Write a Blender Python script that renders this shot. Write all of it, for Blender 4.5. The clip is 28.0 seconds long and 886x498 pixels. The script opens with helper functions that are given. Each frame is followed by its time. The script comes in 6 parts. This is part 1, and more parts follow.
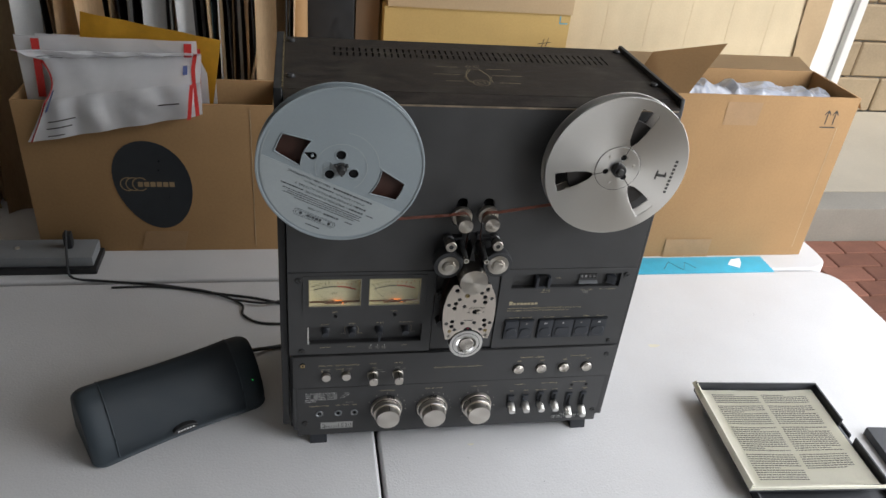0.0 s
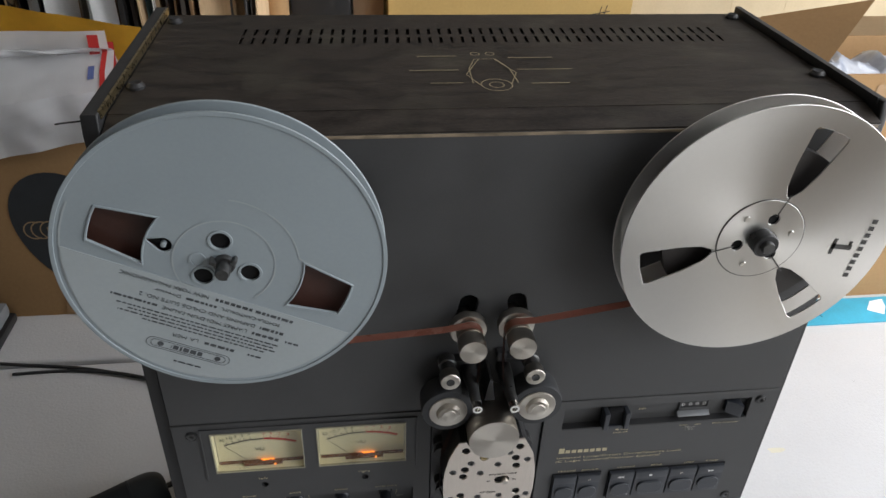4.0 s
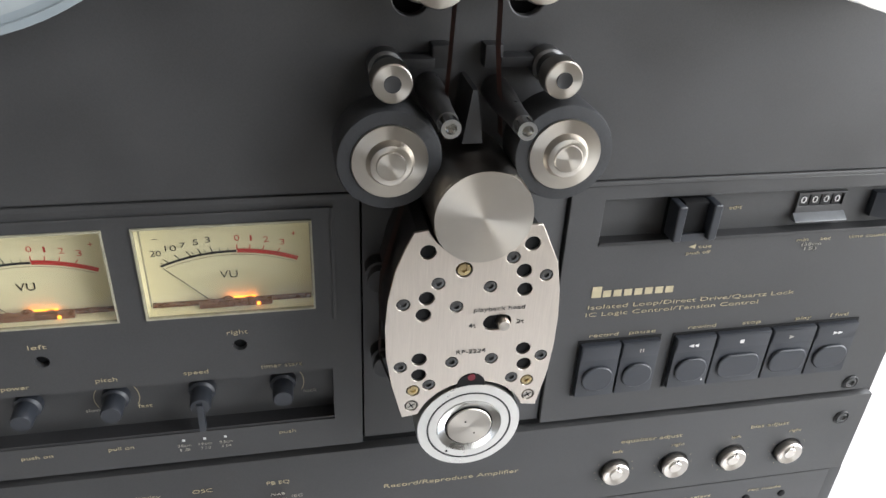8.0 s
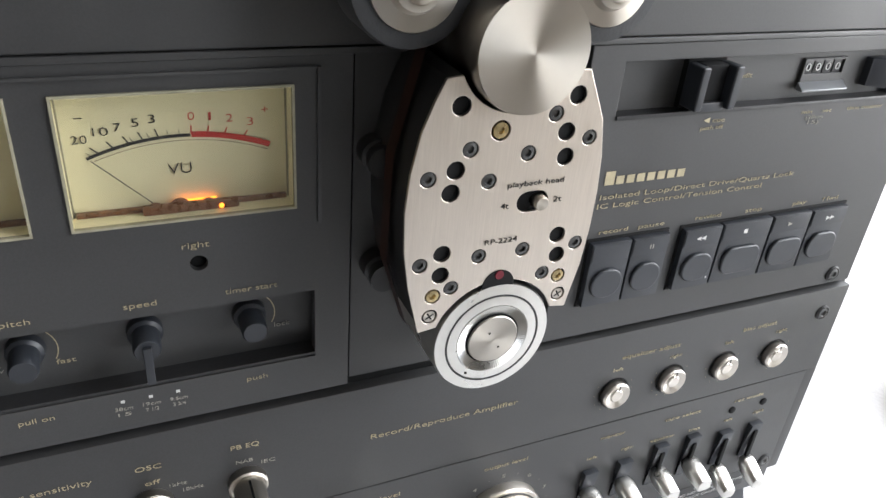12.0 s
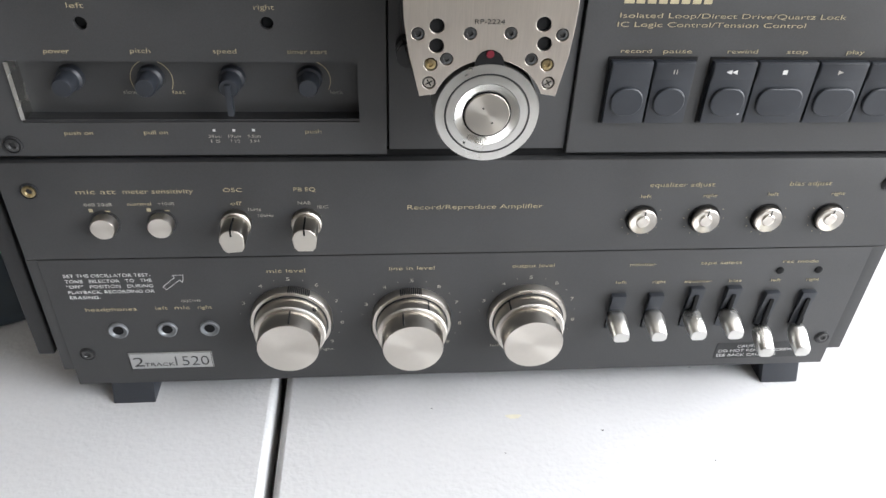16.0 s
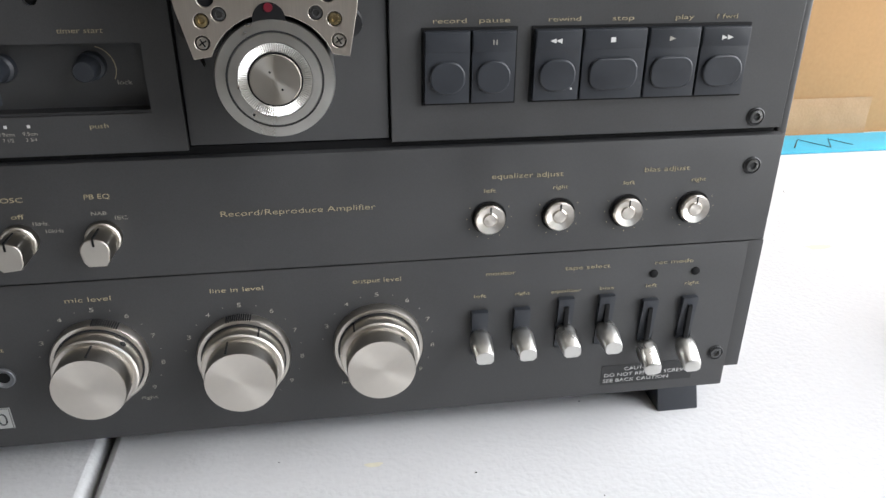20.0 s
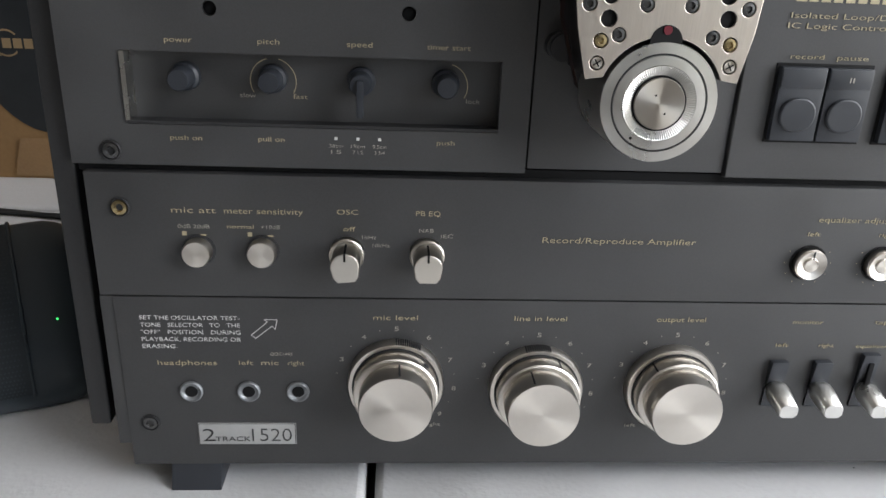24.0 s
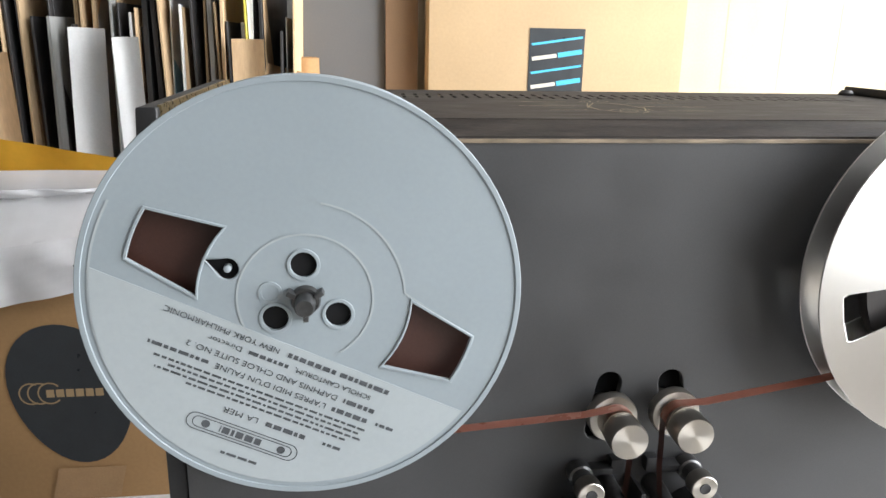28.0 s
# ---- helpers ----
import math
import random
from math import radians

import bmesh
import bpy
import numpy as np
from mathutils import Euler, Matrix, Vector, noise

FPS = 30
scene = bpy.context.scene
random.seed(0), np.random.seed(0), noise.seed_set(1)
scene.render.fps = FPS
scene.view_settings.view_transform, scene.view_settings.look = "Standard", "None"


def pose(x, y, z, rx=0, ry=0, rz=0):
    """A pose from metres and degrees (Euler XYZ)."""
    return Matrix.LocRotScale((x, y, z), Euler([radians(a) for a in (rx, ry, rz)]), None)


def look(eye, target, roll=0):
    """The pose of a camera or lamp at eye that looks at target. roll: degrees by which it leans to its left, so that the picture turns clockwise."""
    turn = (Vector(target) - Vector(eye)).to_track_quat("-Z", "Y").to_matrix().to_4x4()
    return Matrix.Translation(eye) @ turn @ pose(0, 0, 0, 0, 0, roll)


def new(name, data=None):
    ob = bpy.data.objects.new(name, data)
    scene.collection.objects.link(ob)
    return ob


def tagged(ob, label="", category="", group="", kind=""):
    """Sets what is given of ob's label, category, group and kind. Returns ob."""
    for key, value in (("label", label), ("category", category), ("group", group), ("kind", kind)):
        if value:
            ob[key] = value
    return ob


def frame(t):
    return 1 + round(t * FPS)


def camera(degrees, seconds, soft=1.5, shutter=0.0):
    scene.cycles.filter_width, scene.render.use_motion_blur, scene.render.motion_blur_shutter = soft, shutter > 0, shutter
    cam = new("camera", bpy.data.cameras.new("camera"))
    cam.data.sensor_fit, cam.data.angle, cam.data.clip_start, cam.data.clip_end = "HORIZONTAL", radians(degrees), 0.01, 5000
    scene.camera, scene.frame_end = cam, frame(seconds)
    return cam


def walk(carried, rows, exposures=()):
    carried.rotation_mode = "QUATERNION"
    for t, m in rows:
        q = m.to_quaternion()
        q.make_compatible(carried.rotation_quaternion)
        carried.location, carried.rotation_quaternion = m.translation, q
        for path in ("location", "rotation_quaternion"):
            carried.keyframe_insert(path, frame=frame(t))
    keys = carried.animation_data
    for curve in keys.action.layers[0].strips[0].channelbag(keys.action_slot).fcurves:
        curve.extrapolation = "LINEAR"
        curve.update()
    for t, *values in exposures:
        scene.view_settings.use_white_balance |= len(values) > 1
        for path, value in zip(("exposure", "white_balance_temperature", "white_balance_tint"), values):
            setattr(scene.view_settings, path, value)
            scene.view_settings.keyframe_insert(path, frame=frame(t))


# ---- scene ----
cam = camera(61.4, 28.0)
PATH = [
    (0, (-0.198, -0.738, 1.515), (0.176, 0.922, 0.464), 6.1),
    (0.5, (-0.191, -0.724, 1.513), (0.177, 0.929, 0.45), 5.7),
    (1, (-0.188, -0.712, 1.51), (0.183, 0.939, 0.444), 6.0),
    (1.5, (-0.177, -0.694, 1.503), (0.193, 0.951, 0.428), 5.7),
    (2, (-0.148, -0.639, 1.493), (0.201, 1.005, 0.409), 5.3),
    (2.5, (-0.115, -0.564, 1.482), (0.194, 1.075, 0.379), 4.9),
    (3, (-0.097, -0.494, 1.458), (0.185, 1.114, 0.303), 4.7),
    (3.4, (-0.088, -0.437, 1.424), (0.166, 1.203, 0.308), 3.0),
    (3.5, (-0.089, -0.423, 1.424), (0.163, 1.213, 0.301), 2.5),
    (5.5, (-0.047, -0.31, 1.231), (0.132, 1.446, 0.291), 2.7),
    (6, (-0.042, -0.285, 1.208), (0.15, 1.479, 0.285), 2.3),
    (6.5, (-0.044, -0.28, 1.193), (0.148, 1.473, 0.251), 2.6),
    (7, (-0.047, -0.272, 1.177), (0.164, 1.465, 0.209), 2.7),
    (7.5, (-0.048, -0.262, 1.156), (0.21, 1.454, 0.163), 2.7),
    (8, (-0.058, -0.247, 1.138), (0.312, 1.441, 0.131), 2.8),
    (8.5, (-0.09, -0.213, 1.118), (0.522, 1.405, 0.113), 5.5),
    (9, (-0.106, -0.188, 1.104), (0.707, 1.369, 0.148), 4.2),
    (9.5, (-0.118, -0.174, 1.094), (0.806, 1.334, 0.159), 4.6),
    (10, (-0.12, -0.169, 1.083), (0.862, 1.299, 0.144), 5.6),
    (10.5, (-0.118, -0.171, 1.076), (0.852, 1.294, 0.12), 5.9),
    (11, (-0.121, -0.179, 1.077), (0.811, 1.307, 0.114), 5.9),
    (11.5, (-0.119, -0.194, 1.074), (0.773, 1.311, 0.104), 5.7),
    (13.5, (-0.033, -0.235, 1.077), (0.224, 1.475, 0.072), 2.1),
    (14, (-0.036, -0.247, 1.07), (0.212, 1.475, 0.083), 1.8),
    (14.5, (-0.032, -0.254, 1.069), (0.183, 1.443, 0.032), 1.3),
    (15, (-0.027, -0.269, 1.064), (0.159, 1.379, -0.053), 1.7),
    (15.5, (-0.032, -0.288, 1.059), (0.136, 1.34, -0.09), 2.6),
    (16, (-0.04, -0.303, 1.057), (0.126, 1.312, -0.11), 2.5),
    (16.5, (-0.04, -0.31, 1.042), (0.148, 1.301, -0.127), 2.4),
    (17, (-0.03, -0.313, 1.028), (0.151, 1.306, -0.132), 1.8),
    (17.5, (-0.026, -0.314, 1.025), (0.163, 1.305, -0.135), 2.1),
    (18, (-0.027, -0.313, 1.029), (0.152, 1.31, -0.125), 1.8),
    (18.5, (-0.032, -0.323, 1.054), (0.175, 1.34, -0.038), 2.3),
    (19, (-0.031, -0.33, 1.07), (0.19, 1.344, -0.001), 2.6),
    (19.5, (-0.022, -0.326, 1.033), (0.247, 1.384, 0.031), 2.0),
    (20, (0.022, -0.304, 0.989), (0.296, 1.477, 0.121), 0.4),
    (20.5, (0.043, -0.286, 0.956), (0.319, 1.523, 0.148), 1.7),
    (22.5, (-0.022, -0.29, 0.94), (0.117, 1.561, 0.195), 0.4),
    (23, (-0.062, -0.292, 0.948), (0.053, 1.557, 0.193), 0.8),
    (23.5, (-0.081, -0.292, 0.95), (0.043, 1.56, 0.205), 1.8),
    (24, (-0.089, -0.29, 0.972), (0.044, 1.569, 0.247), 2.4),
    (24.5, (-0.105, -0.298, 1.015), (0.065, 1.587, 0.367), 2.4),
    (25, (-0.114, -0.305, 1.058), (0.064, 1.587, 0.436), 1.7),
    (25.5, (-0.118, -0.311, 1.099), (0.089, 1.585, 0.497), 1.1),
    (26, (-0.123, -0.317, 1.129), (0.109, 1.578, 0.536), 1.7),
    (26.5, (-0.123, -0.318, 1.162), (0.115, 1.585, 0.597), 1.6),
    (27, (-0.122, -0.311, 1.202), (0.122, 1.603, 0.675), 1.1),
    (27.5, (-0.132, -0.308, 1.24), (0.112, 1.601, 0.695), 0.2),
    (28, (-0.138, -0.316, 1.27), (0.112, 1.591, 0.723), 1.1),
]
EXPOSURES = [(0, -0.3), (2, -0.25), (3, -0.25), (3.5, -0.25), (6, 0.2), (7, 0.42), (8, 0.72), (9, 0.76), (10, 0.63), (11, 0.54), (14, 0.85), (15, 0.9), (17, 0.4), (19, 0.3), (20, 0.3), (23, 0.25), (24, 0.36), (25, 0.68), (26, 0.97), (28, 1.03)]
walk(cam, [(t, look(eye, target, roll)) for t, eye, target, roll in PATH], EXPOSURES)

# ---- light ----
world = bpy.data.worlds.new("sky")
scene.world = world
world.use_nodes = True
wn = world.node_tree.nodes
sky = wn.new("ShaderNodeTexSky")
sky.sky_type, sky.sun_disc = "NISHITA", False
sky.sun_elevation, sky.sun_rotation = radians(49), radians(168)
wn["Background"].inputs["Strength"].default_value = 0.125
world.node_tree.links.new(sky.outputs[0], wn["Background"].inputs["Color"])

sun = new("sun", bpy.data.lights.new("sun", "SUN"))
sun.data.energy, sun.data.angle, sun.data.color = 3.2, radians(0.6), (1.0, 0.95, 0.86)
sun.matrix_basis = look((0, 0, 4), (-0.18, 0.85, 3.0))

# daylight that comes in at the open garage door
door_light = new("door_daylight", bpy.data.lights.new("door_daylight", "AREA"))
door_light.data.shape, door_light.data.size, door_light.data.size_y = "RECTANGLE", 2.0, 1.8
door_light.data.energy, door_light.data.color = 69.0, (0.97, 0.98, 1.0)
door_light.matrix_basis = look((1.36, -0.42, 1.50), (0.0, -0.35, 0.95))


# ---- materials ----
def mat(name, base, rough=0.6, metal=0.0, vary=0.15, scale=40.0, bump=0.1, fine=400.0, spec=0.5, stretch=(1, 1, 1), island=0.0, stain=0.0, aniso=0.0, patchy=1.0):
    """A surface with variation at two scales, fine relief and wear."""
    m = bpy.data.materials.new(name)
    m.use_nodes = True
    nt = m.node_tree
    n, ln = nt.nodes, nt.links
    p = n["Principled BSDF"]
    p.inputs["Metallic"].default_value = metal
    p.inputs["Specular IOR Level"].default_value = spec
    co = n.new("ShaderNodeTexCoord")
    mp = n.new("ShaderNodeMapping")
    mp.inputs["Scale"].default_value = stretch
    ln.new(co.outputs["Object"], mp.inputs["Vector"])
    big, small = n.new("ShaderNodeTexNoise"), n.new("ShaderNodeTexNoise")
    big.inputs["Scale"].default_value, small.inputs["Scale"].default_value = scale, fine
    big.inputs["Detail"].default_value, small.inputs["Detail"].default_value = 5, 3
    ln.new(mp.outputs[0], big.inputs["Vector"])
    ln.new(mp.outputs[0], small.inputs["Vector"])
    add = n.new("ShaderNodeMath")
    add.operation = "MULTIPLY_ADD"
    add.inputs[1].default_value = 0.5
    ln.new(small.outputs["Fac"], add.inputs[0])
    ln.new(big.outputs["Fac"], add.inputs[2])
    ramp = n.new("ShaderNodeMapRange")
    ramp.inputs["From Min"].default_value, ramp.inputs["From Max"].default_value = 0.45, 1.05
    ramp.inputs["To Min"].default_value, ramp.inputs["To Max"].default_value = 1 - vary, 1 + vary
    ln.new(add.outputs[0], ramp.inputs["Value"])
    fac = ramp.outputs[0]
    if island:
        info = n.new("ShaderNodeObjectInfo")
        r2 = n.new("ShaderNodeMapRange")
        r2.inputs["To Min"].default_value, r2.inputs["To Max"].default_value = 1 - island, 1 + island
        ln.new(info.outputs["Random"], r2.inputs["Value"])
        mul = n.new("ShaderNodeMath")
        mul.operation = "MULTIPLY"
        ln.new(fac, mul.inputs[0])
        ln.new(r2.outputs[0], mul.inputs[1])
        fac = mul.outputs[0]
    vm = n.new("ShaderNodeVectorMath")
    vm.operation = "SCALE"
    vm.inputs[0].default_value = base
    ln.new(fac, vm.inputs["Scale"])
    col = vm.outputs[0]
    if stain:
        st = n.new("ShaderNodeTexNoise")
        st.inputs["Scale"].default_value, st.inputs["Detail"].default_value = scale * 0.3, 8
        ln.new(co.outputs["Object"], st.inputs["Vector"])
        sr = n.new("ShaderNodeMapRange")
        sr.inputs["From Min"].default_value, sr.inputs["From Max"].default_value = 0.52, 0.72
        sr.inputs["To Max"].default_value = stain
        ln.new(st.outputs["Fac"], sr.inputs["Value"])
        mx = n.new("ShaderNodeMix")
        mx.data_type = "RGBA"
        ln.new(sr.outputs[0], mx.inputs[0])
        ln.new(col, mx.inputs[6])
        mx.inputs[7].default_value = (base[0] * 0.45 + 0.03, base[1] * 0.45 + 0.027, base[2] * 0.45 + 0.02, 1)
        col = mx.outputs[2]
    ln.new(col, p.inputs["Base Color"])
    rr = n.new("ShaderNodeMapRange")
    rr.inputs["From Min"].default_value, rr.inputs["From Max"].default_value = 0.3, 0.75
    rr.inputs["To Min"].default_value, rr.inputs["To Max"].default_value = max(rough - 0.08 * patchy, 0.03), min(rough + 0.1 * patchy, 1)
    ln.new(big.outputs["Fac"], rr.inputs["Value"])
    ln.new(rr.outputs[0], p.inputs["Roughness"])
    if bump:
        b = n.new("ShaderNodeBump")
        b.inputs["Strength"].default_value, b.inputs["Distance"].default_value = bump, 0.001
        ln.new(add.outputs[0], b.inputs["Height"])
        ln.new(b.outputs[0], p.inputs["Normal"])
    if aniso:
        p.inputs["Anisotropic"].default_value = aniso
        tg = n.new("ShaderNodeTangent")
        tg.direction_type, tg.axis = "RADIAL", "Y"
        ln.new(tg.outputs[0], p.inputs["Tangent"])
    return m


def corrugated(name, base, pitch, axis=0):
    """Cardboard whose flutes show as soft lines."""
    m = mat(name, base, 0.85, vary=0.1, scale=9, bump=0.15, fine=260, spec=0.15, stain=0.15)
    nt = m.node_tree
    n, ln = nt.nodes, nt.links
    co = n.new("ShaderNodeTexCoord")
    wv = n.new("ShaderNodeTexWave")
    wv.bands_direction = "XYZ"[axis]
    wv.inputs["Scale"].default_value = 0.314 / pitch
    wv.inputs["Distortion"].default_value = 0.3
    ln.new(co.outputs["Object"], wv.inputs["Vector"])
    b = n.new("ShaderNodeBump")
    b.inputs["Strength"].default_value, b.inputs["Distance"].default_value = 0.35, 0.0012
    ln.new(wv.outputs["Fac"], b.inputs["Height"])
    old = next(x for x in n if x.bl_idname == "ShaderNodeBump" and x != b)
    ln.new(old.outputs[0], b.inputs["Normal"])
    ln.new(b.outputs[0], n["Principled BSDF"].inputs["Normal"])
    return m


def glow(name, colour, strength):
    m = bpy.data.materials.new(name)
    m.use_nodes = True
    p = m.node_tree.nodes["Principled BSDF"]
    p.inputs["Base Color"].default_value = (*colour, 1)
    p.inputs["Emission Color"].default_value, p.inputs["Emission Strength"].default_value = (*colour, 1), strength
    return m


def clear_pane(name):
    m = bpy.data.materials.new(name)
    m.use_nodes = True
    n, ln = m.node_tree.nodes, m.node_tree.links
    tr, gl, mx = n.new("ShaderNodeBsdfTransparent"), n.new("ShaderNodeBsdfGlossy"), n.new("ShaderNodeMixShader")
    gl.inputs["Roughness"].default_value = 0.06
    tr.inputs["Color"].default_value = (0.95, 0.95, 0.93, 1)
    mx.inputs[0].default_value = 0.035
    ln.new(tr.outputs[0], mx.inputs[1])
    ln.new(gl.outputs[0], mx.inputs[2])
    ln.new(mx.outputs[0], n["Material Output"].inputs["Surface"])
    return m


M_PANEL = mat("panel_black", (0.043, 0.043, 0.0435), 0.5, vary=0.22, scale=22, bump=0.06, fine=1500, spec=0.5, patchy=1.3)
M_CASE = mat("case_black", (0.024, 0.024, 0.025), 0.5, vary=0.25, scale=30, bump=0.12, fine=700)
M_COVER = mat("worn_cover", (0.023, 0.018, 0.0145), 0.6, vary=0.9, scale=80, bump=0.3, fine=520, spec=0.3, stain=1.0, stretch=(0.6, 1.6, 1))
M_BLACK = mat("black_plastic", (0.017, 0.017, 0.018), 0.42, vary=0.15, scale=60, bump=0.05)
M_BUTTON = mat("button_black", (0.022, 0.025, 0.031), 0.4, vary=0.12, scale=80, bump=0.06)
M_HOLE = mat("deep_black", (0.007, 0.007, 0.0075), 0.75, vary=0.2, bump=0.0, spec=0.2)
M_RUBBER = mat("black_rubber", (0.022, 0.023, 0.025), 0.62, vary=0.25, scale=90, bump=0.2, fine=900)
M_STEEL = mat("turned_steel", (0.46, 0.43, 0.385), 0.34, 1.0, vary=0.03, scale=60, bump=0.0, aniso=0.9, patchy=0.1)
M_KNOB = mat("knob_aluminium", (0.64, 0.60, 0.545), 0.30, 1.0, vary=0.03, scale=70, bump=0.0, aniso=0.9, patchy=0.1)
M_FAINTGOLD = mat("worn_gold_print", (0.30, 0.25, 0.15), 0.6, vary=0.4, scale=300, bump=0.0)
M_PLATE = mat("brushed_plate", (0.60, 0.545, 0.485), 0.36, 1.0, vary=0.07, scale=190, bump=0.05, fine=700, stretch=(14, 14, 0.5), patchy=0.4)
M_CHROME = mat("bright_metal", (0.72, 0.71, 0.68), 0.16, 1.0, vary=0.05, bump=0.0)
M_SATIN = mat("satin_metal", (0.66, 0.65, 0.62), 0.3, 1.0, vary=0.07, bump=0.03)
M_BRASS = mat("brass", (0.42, 0.335, 0.185), 0.3, 1.0, vary=0.2, scale=300, bump=0.05)
M_DARKMETAL = mat("dark_metal", (0.10, 0.10, 0.10), 0.35, 0.8, vary=0.2, scale=200, bump=0.05)
M_GOLD = mat("gold_print", (0.40, 0.345, 0.22), 0.5, vary=0.2, scale=120, bump=0.0)
M_WHITEPRINT = mat("white_print", (0.62, 0.62, 0.60), 0.55, vary=0.12, bump=0.0)
M_DIMPRINT = mat("faint_print", (0.34, 0.325, 0.28), 0.55, vary=0.2, bump=0.0)
M_BLACKPRINT = mat("black_print", (0.02, 0.02, 0.02), 0.6, vary=0.2, bump=0.0)
M_REDPRINT = mat("red_print", (0.55, 0.035, 0.03), 0.55, vary=0.1, bump=0.0)
M_METEREDGE = mat("meter_clear_edge", (0.32, 0.30, 0.22), 0.2, vary=0.15, scale=200, bump=0.05)
M_METERFACE = mat("meter_card", (0.74, 0.68, 0.45), 0.6, vary=0.05, scale=40, bump=0.0)
M_PANE = clear_pane("clear_pane")
M_LAMP = glow("meter_lamp_glow", (1.0, 0.27, 0.025), 2.6)
M_COIL = mat("amber_coil_block", (0.16, 0.07, 0.035), 0.3, vary=0.4, scale=400, bump=0.1)
M_LED = glow("red_lamp", (0.10, 0.0, 0.008), 0.16)
M_GREEN = glow("green_lamp", (0.05, 0.9, 0.15), 1.5)
M_LABEL = mat("label_silver", (0.44, 0.44, 0.43), 0.4, 0.4, vary=0.08, bump=0.0)
M_REELPLASTIC = mat("reel_grey_plastic", (0.255, 0.295, 0.315), 0.36, vary=0.06, scale=14, bump=0.04, fine=500, spec=0.8)
M_REELPAPER = mat("reel_print_area", (0.33, 0.365, 0.375), 0.5, vary=0.06, scale=18, bump=0.03)
M_REELPRINT = mat("reel_print", (0.06, 0.066, 0.072), 0.6, vary=0.3, scale=300, bump=0.0)
M_REELALU = mat("reel_aluminium", (0.66, 0.65, 0.63), 0.31, 1.0, vary=0.025, scale=14, bump=0.0, aniso=0.8, patchy=0.35)
M_DARKPACK = mat("dark_tape_pack", (0.020, 0.017, 0.016), 0.4, vary=0.25, scale=8, bump=0.1, fine=1200)
M_TAPE = mat("magnetic_tape", (0.29, 0.125, 0.09), 0.3, vary=0.15, scale=50, bump=0.03)
# wound pack's brown, also the shaded copy of the tape near the heads
M_PACK_SHADETAPE = mat("tape_pack", (0.055, 0.024, 0.018), 0.4, vary=0.25, scale=8, bump=0.1, fine=1200)
M_TABLE = mat("table_plastic", (0.62, 0.62, 0.625), 0.5, vary=0.06, scale=9, bump=0.9, fine=330, stain=0.10)
M_TABLEGREY = mat("table_edge_grey", (0.10, 0.10, 0.10), 0.6, vary=0.2, bump=0.1)
M_TUBE = mat("grey_tube", (0.25, 0.26, 0.27), 0.4, 0.6, vary=0.1, bump=0.02)
M_CARD = mat("kraft_cardboard", (0.37, 0.225, 0.108), 0.85, vary=0.12, scale=7, bump=0.2, fine=220, spec=0.15, stain=0.12)
M_CARDB = mat("kraft_cardboard_light", (0.46, 0.335, 0.20), 0.85, vary=0.1, scale=7, bump=0.2, fine=220, spec=0.15, stain=0.1)
M_CARDY = mat("kraft_cardboard_yellow", (0.50, 0.34, 0.13), 0.85, vary=0.1, scale=8, bump=0.2, fine=220, spec=0.15, stain=0.1)
M_FLUTE = corrugated("fluted_cardboard", (0.62, 0.51, 0.34), 0.047)
M_SHEETS = {
    "kraft": mat("sheet_kraft", (0.56, 0.40, 0.24), 0.85, vary=0.2, scale=14, bump=0.2, spec=0.15, island=0.3, stretch=(1, 1, 0.2)),
    "grey": mat("sheet_grey", (0.50, 0.50, 0.48), 0.75, vary=0.2, scale=14, bump=0.1, island=0.45, stretch=(1, 1, 0.2)),
    "white": mat("sheet_white", (0.68, 0.68, 0.67), 0.7, vary=0.1, scale=14, bump=0.1, island=0.12),
    "dark": mat("sheet_dark", (0.030, 0.028, 0.028), 0.6, vary=0.3, scale=14, bump=0.1, island=0.5),
    "yellow": mat("sheet_yellow", (0.45, 0.38, 0.05), 0.6, vary=0.2, scale=14, bump=0.1, island=0.2),
    "blue": mat("sheet_blue", (0.22, 0.42, 0.55), 0.6, vary=0.2, scale=14, bump=0.1, island=0.2),
}
M_BROWNBOARD = mat("brown_board", (0.20, 0.125, 0.07), 0.85, vary=0.15, scale=10, bump=0.15)
M_BOARD = mat("grey_board", (0.13, 0.13, 0.13), 0.85, vary=0.1, scale=6, bump=0.15)
M_ENVELOPE = mat("white_envelope", (0.90, 0.90, 0.91), 0.45, vary=0.05, scale=14, bump=0.25, fine=60)
M_PADDED = mat("yellow_padded_mailer", (0.66, 0.37, 0.03), 0.6, vary=0.15, scale=16, bump=0.5, fine=90)
M_FILM = mat("clear_packing_film", (0.36, 0.38, 0.43), 0.18, vary=0.25, scale=30, bump=0.4, fine=90, spec=0.8)
M_PACKTAPE = mat("packing_tape", (0.34, 0.205, 0.098), 0.42, vary=0.15, scale=20, bump=0.3)
M_DARKTAPE = mat("dark_tape", (0.018, 0.022, 0.026), 0.35, vary=0.2, scale=40, bump=0.1)
M_BLUEPRINT = mat("blue_print", (0.05, 0.40, 0.58), 0.45, vary=0.15, scale=30, bump=0.1)
M_SPEAKER = mat("speaker_shell", (0.025, 0.035, 0.043), 0.5, vary=0.12, scale=30, bump=0.08, fine=900)
M_GRILLE = mat("speaker_grille", (0.016, 0.023, 0.029), 0.6, vary=0.1, scale=30, bump=0.05)
M_PAPER = mat("aged_paper", (0.80, 0.77, 0.64), 0.85, vary=0.08, scale=12, bump=0.1, stain=0.12)
M_CASEBOX = mat("dark_case_board", (0.045, 0.048, 0.055), 0.55, vary=0.25, scale=30, bump=0.15)
